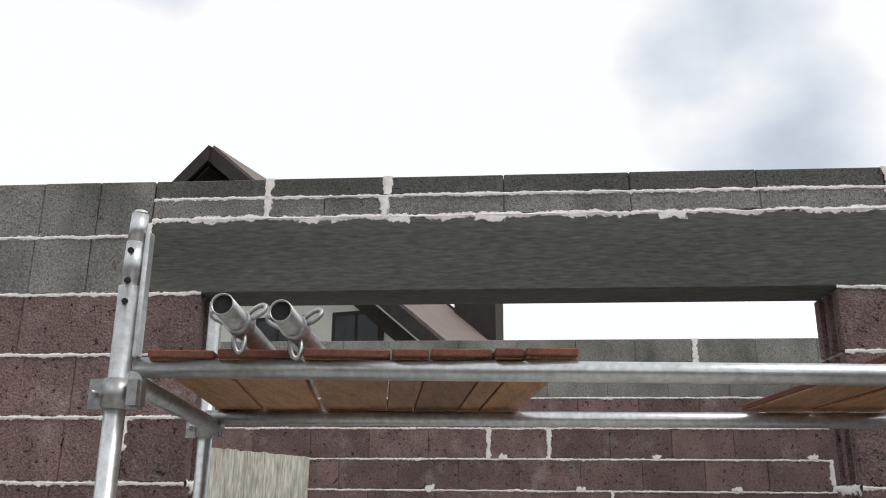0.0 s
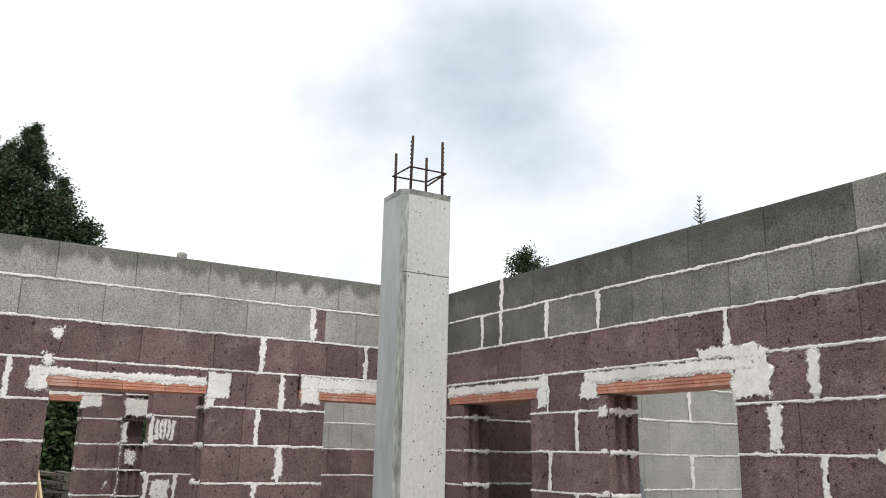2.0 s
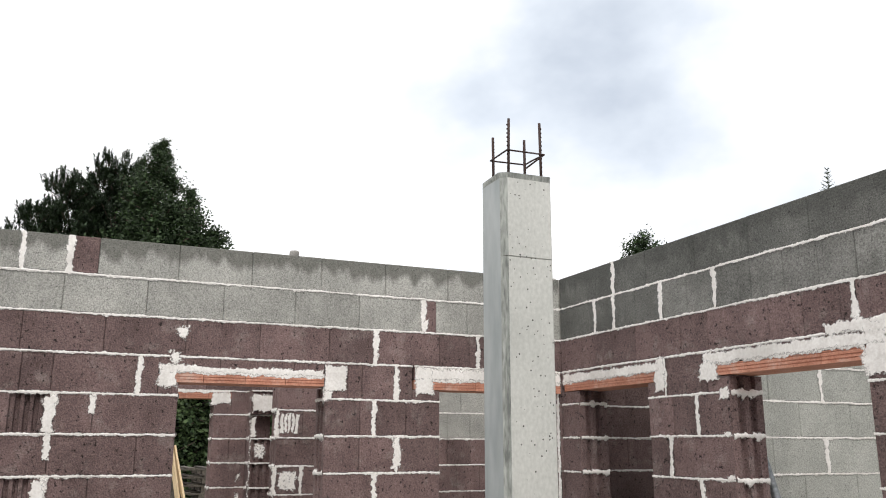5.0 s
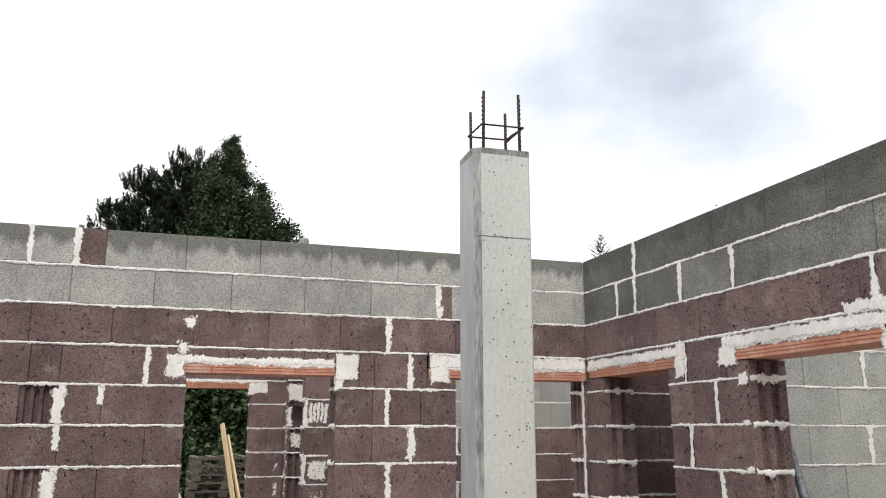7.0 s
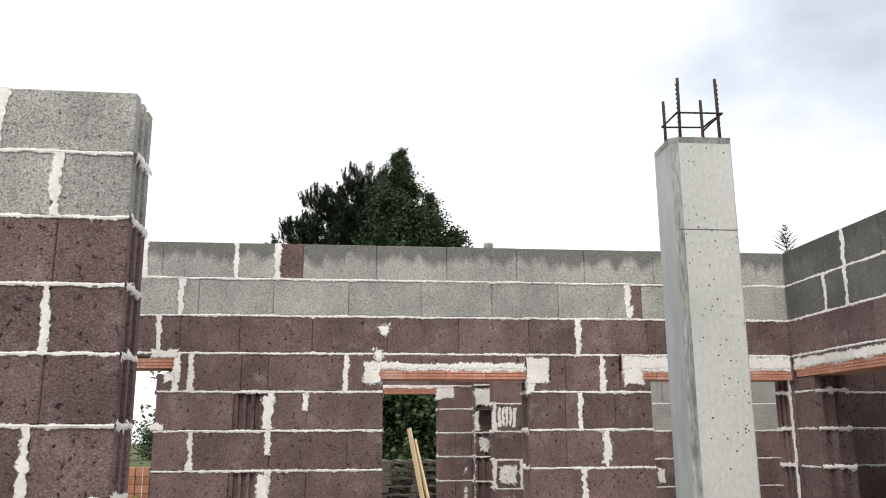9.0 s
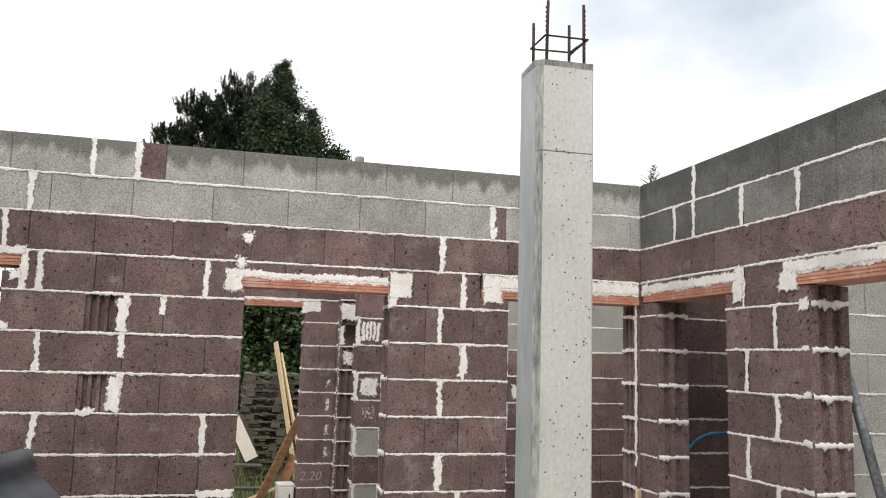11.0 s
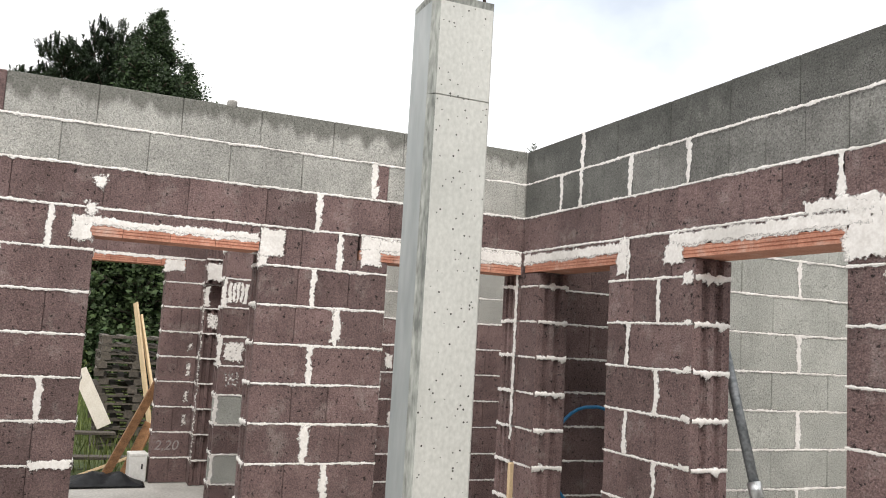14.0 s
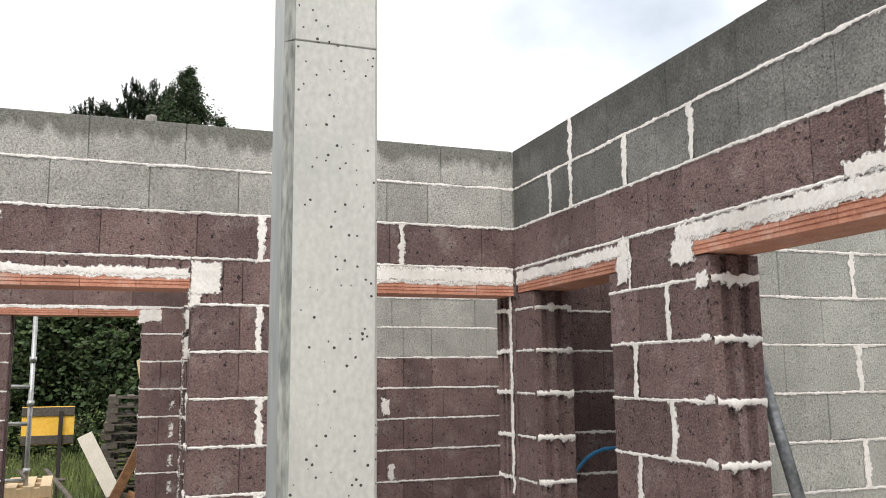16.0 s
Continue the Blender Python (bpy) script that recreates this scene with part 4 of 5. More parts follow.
# ---- scaffold ----
def coupler(parent, at, r=0.024, rz=0.0):
    bm = bmesh.new()
    m = Matrix.Translation(at) @ Matrix.Rotation(radians(rz), 4, "Z")
    sides = 14
    for z0, z1, rr in ((-0.035, 0.035, r + 0.007), (-0.03, 0.03, r + 0.009)):
        add_tube(bm, m @ Vector((0, 0, z0)), m @ Vector((0, 0, z1)), rr, sides)
    add_box(bm, (-0.062, -0.012, -0.036), (0.062, 0.004, 0.034), m)
    add_box(bm, (0.036, -0.030, -0.028), (0.060, 0.02, 0.03), m)
    add_tube(bm, m @ Vector((-0.045, -0.04, 0)), m @ Vector((-0.045, 0.03, 0)), 0.007, 8)
    return finish(bm, "coupler", M_DULLZINC, parent)


def build_scaffold():
    fx, fy, ry = -0.872, 1.93, 2.85
    ob = thing("scaffold", "galvanised tube scaffold in front of the opening", "scaffold", (0, 0, 0))
    finish(tube_bm((fx - 0.003, fy, 0), (fx, fy, 2.19), 0.0242, 20), "standard", M_ZINC, ob)
    top = tube_bm((fx, fy, 2.19), (fx + 0.004, fy, 2.30), 0.0215, 20)
    add_tube(top, (fx + 0.004, fy, 2.30), (fx + 0.008, fy, 2.372), 0.0205, 20)
    add_tube(top, (fx + 0.008, fy, 2.372), (fx + 0.008, fy, 2.382), 0.0205, 20, r2=0.014)
    spig = finish(top, "spigot", M_ZINC, ob)
    # solid black pins painted as the dark of open holes
    for z in (2.275, 2.2, 2.15):
        finish(tube_bm((fx + 0.004, fy - 0.0252, z), (fx + 0.004, fy + 0.0252, z), 0.0075, 10), "pin_hole_shade", M_HOLESHADE_MARK, spig)
    finish(box_bm((fx + 0.024, fy - 0.004, 2.02), (fx + 0.038, fy + 0.03, 2.33), 0.004), "wedge_plate", M_ZINC, ob)
    finish(tube_bm((-0.99, ry, 0), (-0.985, ry, 2.36), 0.0242, 18), "standard", M_ZINC, ob)
    finish(tube_bm((1.75, fy, 0), (1.75, fy, 2.2), 0.0242, 18), "standard", M_ZINC, ob)
    finish(tube_bm((1.75, ry, 0), (1.75, ry, 2.2), 0.0242, 18), "standard", M_ZINC, ob)
    finish(tube_bm((fx + 0.028, fy + 0.025, 2.0), (1.82, fy + 0.03, 1.965), 0.0242, 20, wall=0.003), "ledger", M_ZINC, ob, "bright galvanised ledger tube")
    finish(tube_bm((-0.97, ry - 0.05, 1.958), (1.82, ry - 0.05, 1.945), 0.0242, 20, wall=0.003), "ledger", M_ZINC, ob, "bright galvanised ledger tube")
    finish(tube_bm((fx + 0.03, fy, 1.965), (-0.95, ry, 1.93), 0.0242, 16), "transom", M_DULLZINC, ob)
    coupler(ob, (fx, fy, 1.935))
    coupler(ob, (-0.988, ry, 1.93))
    return ob


build_scaffold()


def scaffold_board(u0, u1, y0, y1, z0, z1, thick=0.023):
    label = "short red-brown plank laid across the scaffold tubes"
    ob = thing("scaffold_plank", label, "plank", ((u0 + u1) / 2, y0, z0), group="scaffold planks", rz=8.5)
    w = (u1 - u0) / 2 - 0.003
    L = math.hypot(y1 - y0, z1 - z0)
    bm = box_bm((-w, 0, 0.004), (w, L, thick), 0.003)
    o = finish(bm, "board", M_REDPLANK, ob)
    o.rotation_euler = (math.atan2(z1 - z0, y1 - y0), 0, 0)
    bm = box_bm((-w + 0.001, 0.012, 0), (w - 0.001, L - 0.01, 0.0045), 0.001)
    o = finish(bm, "underside", M_FORMPLY, ob, "worn ochre underside")
    o.rotation_euler = (math.atan2(z1 - z0, y1 - y0), 0, 0)


for a, b in ((-0.805, -0.648), (-0.64, -0.455), (-0.44, -0.235), (-0.235, -0.145), (-0.145, 0.0), (0.0, 0.07), (0.07, 0.195)):
    scaffold_board(a, b, 1.925 + 0.02 * noise.noise(Vector((a * 9, 0, 0))), 2.90, 2.014 + 0.004 * noise.noise(Vector((a * 7, 1, 0))), 1.980)
scaffold_board(0.93, 1.12, 1.96, 2.9, 2.024, 1.982)
scaffold_board(1.13, 1.36, 1.96, 2.88, 2.022, 1.982)


def loose_tube(at, rz, rx, length):
    ob = thing("scaffold_tube", "loose galvanised tube with a wing coupler on the planks", "tube", at, group="loose tubes", rz=rz)
    tilt = Matrix.Rotation(radians(rx), 4, "X")
    bm = tube_bm(tilt @ Vector((0, 0, 0)), tilt @ Vector((0, length, 0)), 0.0255, 22, wall=0.003)
    finish(bm, "tube", M_DULLZINC, ob)
    # black disc near the tube's mouth stands in for the shade inside
    finish(tube_bm(tilt @ Vector((0, 0.007, 0)), tilt @ Vector((0, 0.010, 0)), 0.0224, 20), "bore_shade_disc", M_HOLESHADE_MARK, ob)
    for ang in (35, 160, 275):
        pts = []
        for k in range(9):
            f = k / 8
            a = radians(ang + 40 * (f - 0.5))
            rr = 0.026 + 0.046 * math.sin(math.pi * f)
            pts.append(tilt @ Vector((rr * math.cos(a), 0.14 + 0.012 * f, rr * math.sin(a))))
        finish(path_tube_bm(pts, 0.006, 8), "wing_loop", M_DULLZINC, ob)
    finish(tube_bm(tilt @ Vector((0, 0.11, 0)), tilt @ Vector((0, 0.175, 0)), 0.031, 18), "sleeve", M_DULLZINC, ob)
    return ob


loose_tube((-0.588, 1.78, 2.112), 2.5, -5.0, 0.72)
loose_tube((-0.458, 1.78, 2.096), 1.0, -4.0, 0.72)

# stained whitewash on the far wall behind the scaffold
panel = bmesh.new()
cols = 24
edge = [(-2.46 + 0.84 * i / cols, 2.085 - 0.075 * i / cols + 0.02 * noise.noise(Vector((i * 0.9, 0, 2)))) for i in range(cols + 1)] + [(-1.62, 0.9), (-2.46, 0.9)]
front = [panel.verts.new((x, 7.118, z)) for x, z in edge]
back = [panel.verts.new((x, 7.147, z)) for x, z in edge]
panel.faces.new(front)
for i in range(len(edge)):
    k = (i + 1) % len(edge)
    panel.faces.new((front[i], back[i], back[k], front[k]))
bmesh.ops.recalc_face_normals(panel, faces=panel.faces)
finish(panel, "whitewash_coat", M_PALEPLASTER, bpy.data.objects["wall_far_north"], "stained whitish coat of plaster")


# ---- loose things in the rooms ----
def build_prop():
    ob = thing("steel_prop", "grey galvanised steel prop leaning in the doorway", "prop", (0, 0, 0))
    a, b = Vector((-4.27, 3.60, 1.76)), Vector((-3.70, 3.62, 0.03))
    mid = a.lerp(b, 0.48)
    finish(tube_bm(a, mid, 0.026, 16), "inner_tube", M_PROPSTEEL, ob)
    finish(tube_bm(mid, b, 0.031, 16), "outer_tube", M_PROPSTEEL, ob)
    finish(tube_bm(mid + (a - mid).normalized() * 0.03, mid - (a - mid).normalized() * 0.05, 0.036, 14), "collar", M_ZINC, ob)
    # black pins in place of holes, their darkness given as colour
    for f in (0.12, 0.25, 0.38):
        p = a.lerp(b, f)
        finish(tube_bm(p + Vector((0.0, -0.0228, 0)), p + Vector((0.0, 0.0228, 0)), 0.006, 8), "pin_hole_shade", M_HOLESHADE_MARK, ob)
    finish(box_bm((b.x - 0.06, b.y - 0.06, 0.0), (b.x + 0.06, b.y + 0.06, 0.012), 0.003), "base_plate", M_DULLZINC, ob)
    return ob


build_prop()
hose_pts = [(-5.9, 4.6, 0.02), (-5.91, 4.45, 0.5), (-5.92, 4.25, 0.95), (-5.93, 4.1, 1.12), (-5.93, 3.957, 1.153), (-5.93, 3.845, 1.150), (-5.93, 3.78, 1.132), (-5.93, 3.726, 1.104),
            (-5.93, 3.675, 1.062), (-5.93, 3.633, 1.019), (-5.93, 3.59, 0.95), (-5.92, 3.57, 0.85), (-5.92, 3.57, 0.72), (-5.92, 3.6, 0.6), (-5.92, 3.68, 0.5), (-5.92, 3.82, 0.42), (-5.9, 4.0, 0.3), (-5.85, 4.15, 0.05)]
tagged(finish(path_tube_bm(hose_pts, 0.0125, 12), "hose", M_HOSE), "blue plastic water hose arching up from the floor", "hose")
tagged(finish(box_bm((-0.012, -0.02, 0), (0.012, 0.02, 0.78), 0.003), "timber_batten", M_PINE), "thin orange-yellow wooden batten leaning at the corner", "batten").matrix_basis = pose(-5.84, 3.20, 0, 4, 3, 20)
tagged(finish(box_bm((-0.04, -0.022, 0), (0.035, 0.025, 0.05), 0.014, 2), "mortar_lump", M_CORE), "grey lump of dried mortar on the wall top", "mortar").matrix_basis = pose(-6.06, 1.14, 3.0, 0, 8, 20)


def lathe(profile, sides=36, material_split=None):
    bm = bmesh.new()
    rings = []
    for r, z in profile:
        rings.append([bm.verts.new((r * math.cos(2 * math.pi * i / sides), r * math.sin(2 * math.pi * i / sides), z)) for i in range(sides)])
    for A, B in zip(rings, rings[1:]):
        for i in range(sides):
            j = (i + 1) % sides
            bm.faces.new((A[i], A[j], B[j], B[i])).smooth = True
    return bm


def build_mixer():
    ob = thing("concrete_mixer", "dark grey steel concrete mixer drum on a stand", "mixer", (-1.425, 0.22, 0))
    tilt = Matrix.Translation((0, 0, 0.64)) @ Matrix.Rotation(radians(-6), 4, "Y") @ Matrix.Rotation(radians(27), 4, "X")
    prof = [(0.05, 0.0), (0.24, 0.02), (0.31, 0.10), (0.335, 0.30), (0.33, 0.46), (0.24, 0.82), (0.228, 0.845), (0.236, 0.85), (0.236, 0.872), (0.222, 0.872), (0.216, 0.84), (0.30, 0.45), (0.29, 0.1), (0.05, 0.05)]
    o = finish(lathe(prof), "drum", M_TUB, ob, "dented dark drum")
    o.matrix_basis = tilt
    o2 = finish(lathe([(0.338, 0.36), (0.352, 0.365), (0.352, 0.40), (0.338, 0.405)]), "gear_ring", M_TUB, ob)
    o2.matrix_basis = tilt
    for sx in (-1, 1):
        finish(path_tube_bm([(sx * 0.37, -0.32, 0.0), (sx * 0.39, -0.05, 0.75), (sx * 0.37, -0.06, 0.97), (sx * 0.39, 0.02, 0.75), (sx * 0.37, 0.32, 0.0)], 0.02, 10), "leg", M_TUB, ob)
    finish(tube_bm((-0.39, -0.05, 0.78), (0.39, -0.05, 0.78), 0.018, 10), "yoke", M_TUB, ob)
    return ob


build_mixer()


# chalked height on a block beside the far doorway
fc = bpy.data.curves.new("chalk_number", "FONT")
fc.body, fc.size, fc.extrude, fc.shear = "2,20", 0.135, 0.0012, 0.2
fo = new("chalk_number_curve", fc)
bpy.context.view_layer.update()
me = bpy.data.meshes.new_from_object(fo.evaluated_get(bpy.context.evaluated_depsgraph_get()))
bpy.data.objects.remove(fo)
me.materials.append(M_CHALK)
chalk = tagged(new("chalk_number", me), "faint white chalk number written on a block", "writing")
chalk.matrix_basis = pose(-9.4955, 1.165, 0.325, 90, 0, 90)


# ---- yard to the west, seen through the far doorway ----
def board(name, label, category, a, b, w, t, material, roll=0.0, group=""):
    """A plank from a to b, its lower end on the ground or on what it leans on."""
    a, b = Vector(a), Vector(b)
    L = (b - a).length
    ob = tagged(finish(box_bm((-w / 2, -t / 2, 0), (w / 2, t / 2, L), 0.004), name, material), label, category, group)
    q = (b - a).to_track_quat("Z", "Y").to_matrix().to_4x4()
    ob.matrix_basis = Matrix.Translation(a) @ q @ Matrix.Rotation(radians(roll), 4, "Z")
    return ob


YARD = -0.42


def build_pallet():
    ob = thing("pallet", "weathered grey wooden pallet in a tall stack", "pallet", (-15.0, 1.27, YARD), group="pallet stack")
    for k in range(5):
        y = -0.52 + 0.26 * k
        finish(box_bm((-0.6, y - 0.05, 0.10), (0.6, y + 0.05, 0.122), 0.002), "deck_board", M_OLDWOOD, ob)
    for x in (-0.55, 0.0, 0.55):
        finish(box_bm((x - 0.05, -0.58, 0.078), (x + 0.05, 0.58, 0.1), 0.002), "stringer", M_OLDWOOD, ob)
        for y in (-0.5, 0.0, 0.5):
            finish(box_bm((x - 0.05, y - 0.07, 0.0), (x + 0.05, y + 0.07, 0.078), 0.002), "spacer", M_OLDWOOD, ob)
    return ob


first_pallet = build_pallet()
for k in range(1, 14):
    r = random.Random(k)
    copy_thing(first_pallet, pose(-15.0 + r.uniform(-0.06, 0.06), 1.27 + r.uniform(-0.07, 0.07), YARD + 0.125 * k, 0, 0, r.uniform(-3, 3)))

board("loose_board", "pale planed board tilted over the grass", "board", (-14.2, 0.87, -0.02), (-14.28, 0.45, 0.80), 0.21, 0.03, M_WHITEBOARD, 90)
board("leaning_board", "fresh pine board leaning against stacked pallets", "board", (-13.35, 1.54, YARD), (-13.9, 1.13, 1.84), 0.10, 0.03, M_PINE, 80, "leaning boards")
board("leaning_board", "fresh pine board leaning against stacked pallets", "board", (-13.2, 1.66, YARD), (-13.9, 1.22, 1.66), 0.10, 0.03, M_PINE, 70, "leaning boards")
board("leaning_board", "weathered brown board leaning against the jamb", "board", (-9.62, 0.72, 0.0), (-9.79, 1.20, 1.02), 0.09, 0.025, M_FORMPLY, 85, "leaning boards")
board("leaning_board", "brown offcut board leaning low at the jamb", "board", (-9.9, 0.82, -0.3), (-9.8, 1.14, 0.55), 0.11, 0.025, M_FORMPLY, 85, "leaning boards")
board("leaning_board", "thin pine batten lying slanted near the threshold", "board", (-10.6, 0.15, -0.25), (-10.0, 1.0, 0.18), 0.05, 0.03, M_PINE, 0, "leaning boards")
for k, (y0, y1, x, z) in enumerate(((-0.9, 1.0, -13.4, 0.02), (-0.35, 1.3, -12.2, -0.14), (-1.6, 0.25, -13.9, 0.28))):
    board("old_plank", "grey weathered plank on edge in the grass", "plank", (x, y0, z), (x - 0.1, y1, z - 0.05), 0.2 if k < 2 else 0.06, 0.035, M_OLDWOOD, 0 if k < 2 else 30, "old planks")
for k in range(4):
    board("old_plank", "dark weathered batten lying across others", "plank", (-13.6 + 0.1 * k, -0.6 + 0.33 * k, 0.05), (-14.2, -1.0 + 0.33 * k, 0.36), 0.06, 0.03, M_OLDWOOD, 0, "old planks")


def build_canister():
    ob = thing("canister", "white square plastic canister with a dark mark by the jamb", "canister", (-9.62, 1.03, 0.0), rz=6)
    finish(box_bm((-0.09, -0.085, 0.0), (0.09, 0.085, 0.26), 0.014, 2), "body", M_WHITE, ob)
    finish(box_bm((-0.092, -0.088, 0.255), (0.092, 0.088, 0.285), 0.006), "lid", M_WHITE, ob)
    finish(box_bm((0.088, 0.03, 0.13), (0.093, 0.045, 0.18), 0.001), "mark", M_HOLESHADE_MARK, ob, "small dark mark")


build_canister()
tarp = bmesh.new()
n = 22
for i in range(n + 1):
    for k in range(n + 1):
        x, y = -9.95 + 0.5 * i / n, 0.35 + 0.75 * k / n
        e = min(i, n - i, k, n - k) / (n / 2)
        z = 0.012 + 0.11 * min(1, e * 1.6) * (0.6 + 0.8 * abs(noise.noise(Vector((x * 4, y * 4, 7))))) + 0.025 * noise.noise(Vector((x * 11, y * 11, 2))) * e
        tarp.verts.new((x, y, max(z, 0.004)))
tarp.verts.ensure_lookup_table()
for i in range(n):
    for k in range(n):
        a = i * (n + 1) + k
        tarp.faces.new([tarp.verts[q] for q in (a, a + n + 1, a + n + 2, a + 1)]).smooth = True
bmesh.ops.solidify(tarp, geom=list(tarp.faces), thickness=0.004)
tarp_ob = tagged(finish(tarp, "tarpaulin", M_TARP), "crumpled black tarpaulin lying in the doorway", "tarpaulin")
tarp_ob.location = (0.2, 0, 0)


def build_barrier():
    ob = thing("formwork_panel", "yellow formwork panel standing upright in the grass", "panel", (-16.5, -0.22, YARD))
    finish(box_bm((-0.02, -0.39, 0.94), (0.02, 0.39, 1.55), 0.004), "sheet", M_YELLOW, ob)
    for z in (1.40, 0.95):
        finish(box_bm((-0.03, -0.39, z - 0.0), (0.045, 0.39, z + 0.14), 0.004), "batten", M_OLDWOOD, ob, "greyish-purple batten")
    finish(box_bm((0.05, 0.16, 0.0), (0.10, 0.22, 1.48), 0.004), "post", M_BROWNTIMBER, ob)
    finish(box_bm((-0.09, -0.35, 0.0), (-0.03, -0.29, 1.5), 0.004), "post", M_BROWNTIMBER, ob)


build_barrier()


def build_yard_scaffold():
    ob = thing("yard_scaffold", "grey tube scaffold standing outside the doorway", "scaffold", (-11.6, 0.03, YARD))
    for y in (0.0, -0.95):
        finish(tube_bm((0, y, 0), (0, y, 2.75), 0.025, 14), "standard", M_DULLZINC, ob)
    for z in (0.95, 1.55, 1.95):
        finish(tube_bm((0, -0.95, z), (0, 0.0, z - 0.02), 0.022, 12), "rail", M_DULLZINC, ob)
    for z in (1.0, 1.72, 2.2):
        finish(tube_bm((0, 0, z), (0, 0, z + 0.06), 0.038, 12), "rosette", M_DULLZINC, ob)


build_yard_scaffold()


def build_new_pallet():
    ob = thing("new_pallet", "fresh yellow wooden pallet in a low stack", "pallet", (-12.0, -0.2, YARD), group="new pallets", rz=4)
    hold = Matrix.Identity(4)
    for k in range(6):
        y = -0.45 + 0.17 * k
        finish(box_bm((-0.5, y - 0.055, 0.10), (0.5, y + 0.055, 0.122), 0.002), "deck_board", M_PINE, ob).matrix_basis = hold
    for x in (-0.45, 0.0, 0.45):
        finish(box_bm((x - 0.05, -0.5, 0.0), (x + 0.05, 0.46, 0.1), 0.002), "stringer", M_PINE, ob).matrix_basis = hold
    return ob


first_new = build_new_pallet()
for k in range(1, 7):
    copy_thing(first_new, pose(-12.0 + 0.02 * (k % 3), -0.2 - 0.02 * (k % 2), YARD + 0.125 * k, 0, 0, 4 - 3 * (k % 2)))


# ---- view from the window in the west wall ----
def build_brick_pallet(at, rz):
    ob = thing("brick_stack", "strapped stack of red hollow bricks on pallets", "bricks", at, group="brick stacks", rz=rz)
    for i in range(3):
        for k in range(5):
            for j in range(2):
                finish(box_bm((j * 0.4 - 0.4, i * 0.4 - 0.6 + 0.01, 0.14 + k * 0.24), (j * 0.4 - 0.01, i * 0.4 - 0.21, 0.14 + k * 0.24 + 0.23), 0.006), "brick", M_BRICKS, ob)
    finish(box_bm((-0.45, -0.62, 0), (0.42, 0.62, 0.13), 0.01), "pallet_base", M_OLDWOOD, ob)
    for y in (-0.4, 0.0, 0.4):
        finish(box_bm((0.395, y - 0.008, 0.13), (0.402, y + 0.008, 1.36), 0.0), "strap", M_WHITE, ob, "white packing strap")


for k in range(4):
    build_brick_pallet((-26.0 - 0.4 * (k % 2), -7.2 + 1.45 * k, -0.45), 4)
for k in range(6):
    r = random.Random(k + 60)
    ob = finish(box_bm((0, -0.248, 0), (0.25, 0.248, 0.245), 0.006), "garden_wall_block", M_GREYWALL)
    tagged(ob, "grey concrete block in a low stack outside", "block", "stacked grey blocks")
    ob.matrix_basis = pose(-9.0, -2.55 + 0.505 * (k % 3) + 0.2 * (k // 3), 0.0 + 0.25 * (k // 3), 0, 0, 0)
low_wall = BlockWall("wall_low", "low grey block wall with a pale concrete cap", "y", -8.6, 1)
for c in (1, 2, 3):
    low_wall.course(c, "-4.2 -3.5 -3.0 -2.5 -2.0 -1.5w -1.0 -0.72" if c % 2 else "-4.2 -3.75 -3.25 -2.75 -2.25 -1.75 -1.25w -0.72", "g")
low_ob = low_wall.done()
finish(box_bm((-8.9, -4.2, 0.757), (-8.56, -0.70, 0.93), 0.01), "cap", M_FLOOR, low_ob, "pale concrete cap")


# ---- plants ----
def tuft(bm, c, size, n, rng, flat=0.23):
    """A clump of small leaves round a point."""
    for _ in range(n):
        o = Vector([max(-0.9, min(0.9, rng.gauss(0, 0.45))) for _k in range(3)]) * size
        d = Vector((rng.gauss(0, 1), rng.gauss(0, 1), rng.gauss(0, 0.6))).normalized()
        w = d.cross(Vector((rng.gauss(0, 1), rng.gauss(0, 1), rng.gauss(0, 1)))).normalized()
        s = size * flat * rng.uniform(0.6, 1.2)
        p = c + o
        bm.faces.new([bm.verts.new(q) for q in (p - d * s, p + w * s * 0.55, p + d * s, p - w * s * 0.55)])


def candle(bm, c, outward, size, n, rng):
    """An upright pine shoot: needles along a short stem that bends up from its branch."""
    axis = (Vector((outward.x, outward.y, 0)).normalized() * rng.uniform(0.0, 0.5) + Vector((rng.gauss(0, 0.15), rng.gauss(0, 0.15), 1))).normalized()
    for k in range(n):
        f = k / n
        side = axis.cross(Vector((rng.gauss(0, 1), rng.gauss(0, 1), rng.gauss(0, 1)))).normalized()
        a = c + axis * size * f
        b = a + (axis * 0.75 + side) * size * (0.42 - 0.22 * f) * rng.uniform(0.7, 1.2)
        w = axis.cross(side) * size * 0.065
        bm.faces.new([bm.verts.new(p) for p in (a - w, a + w, b)])


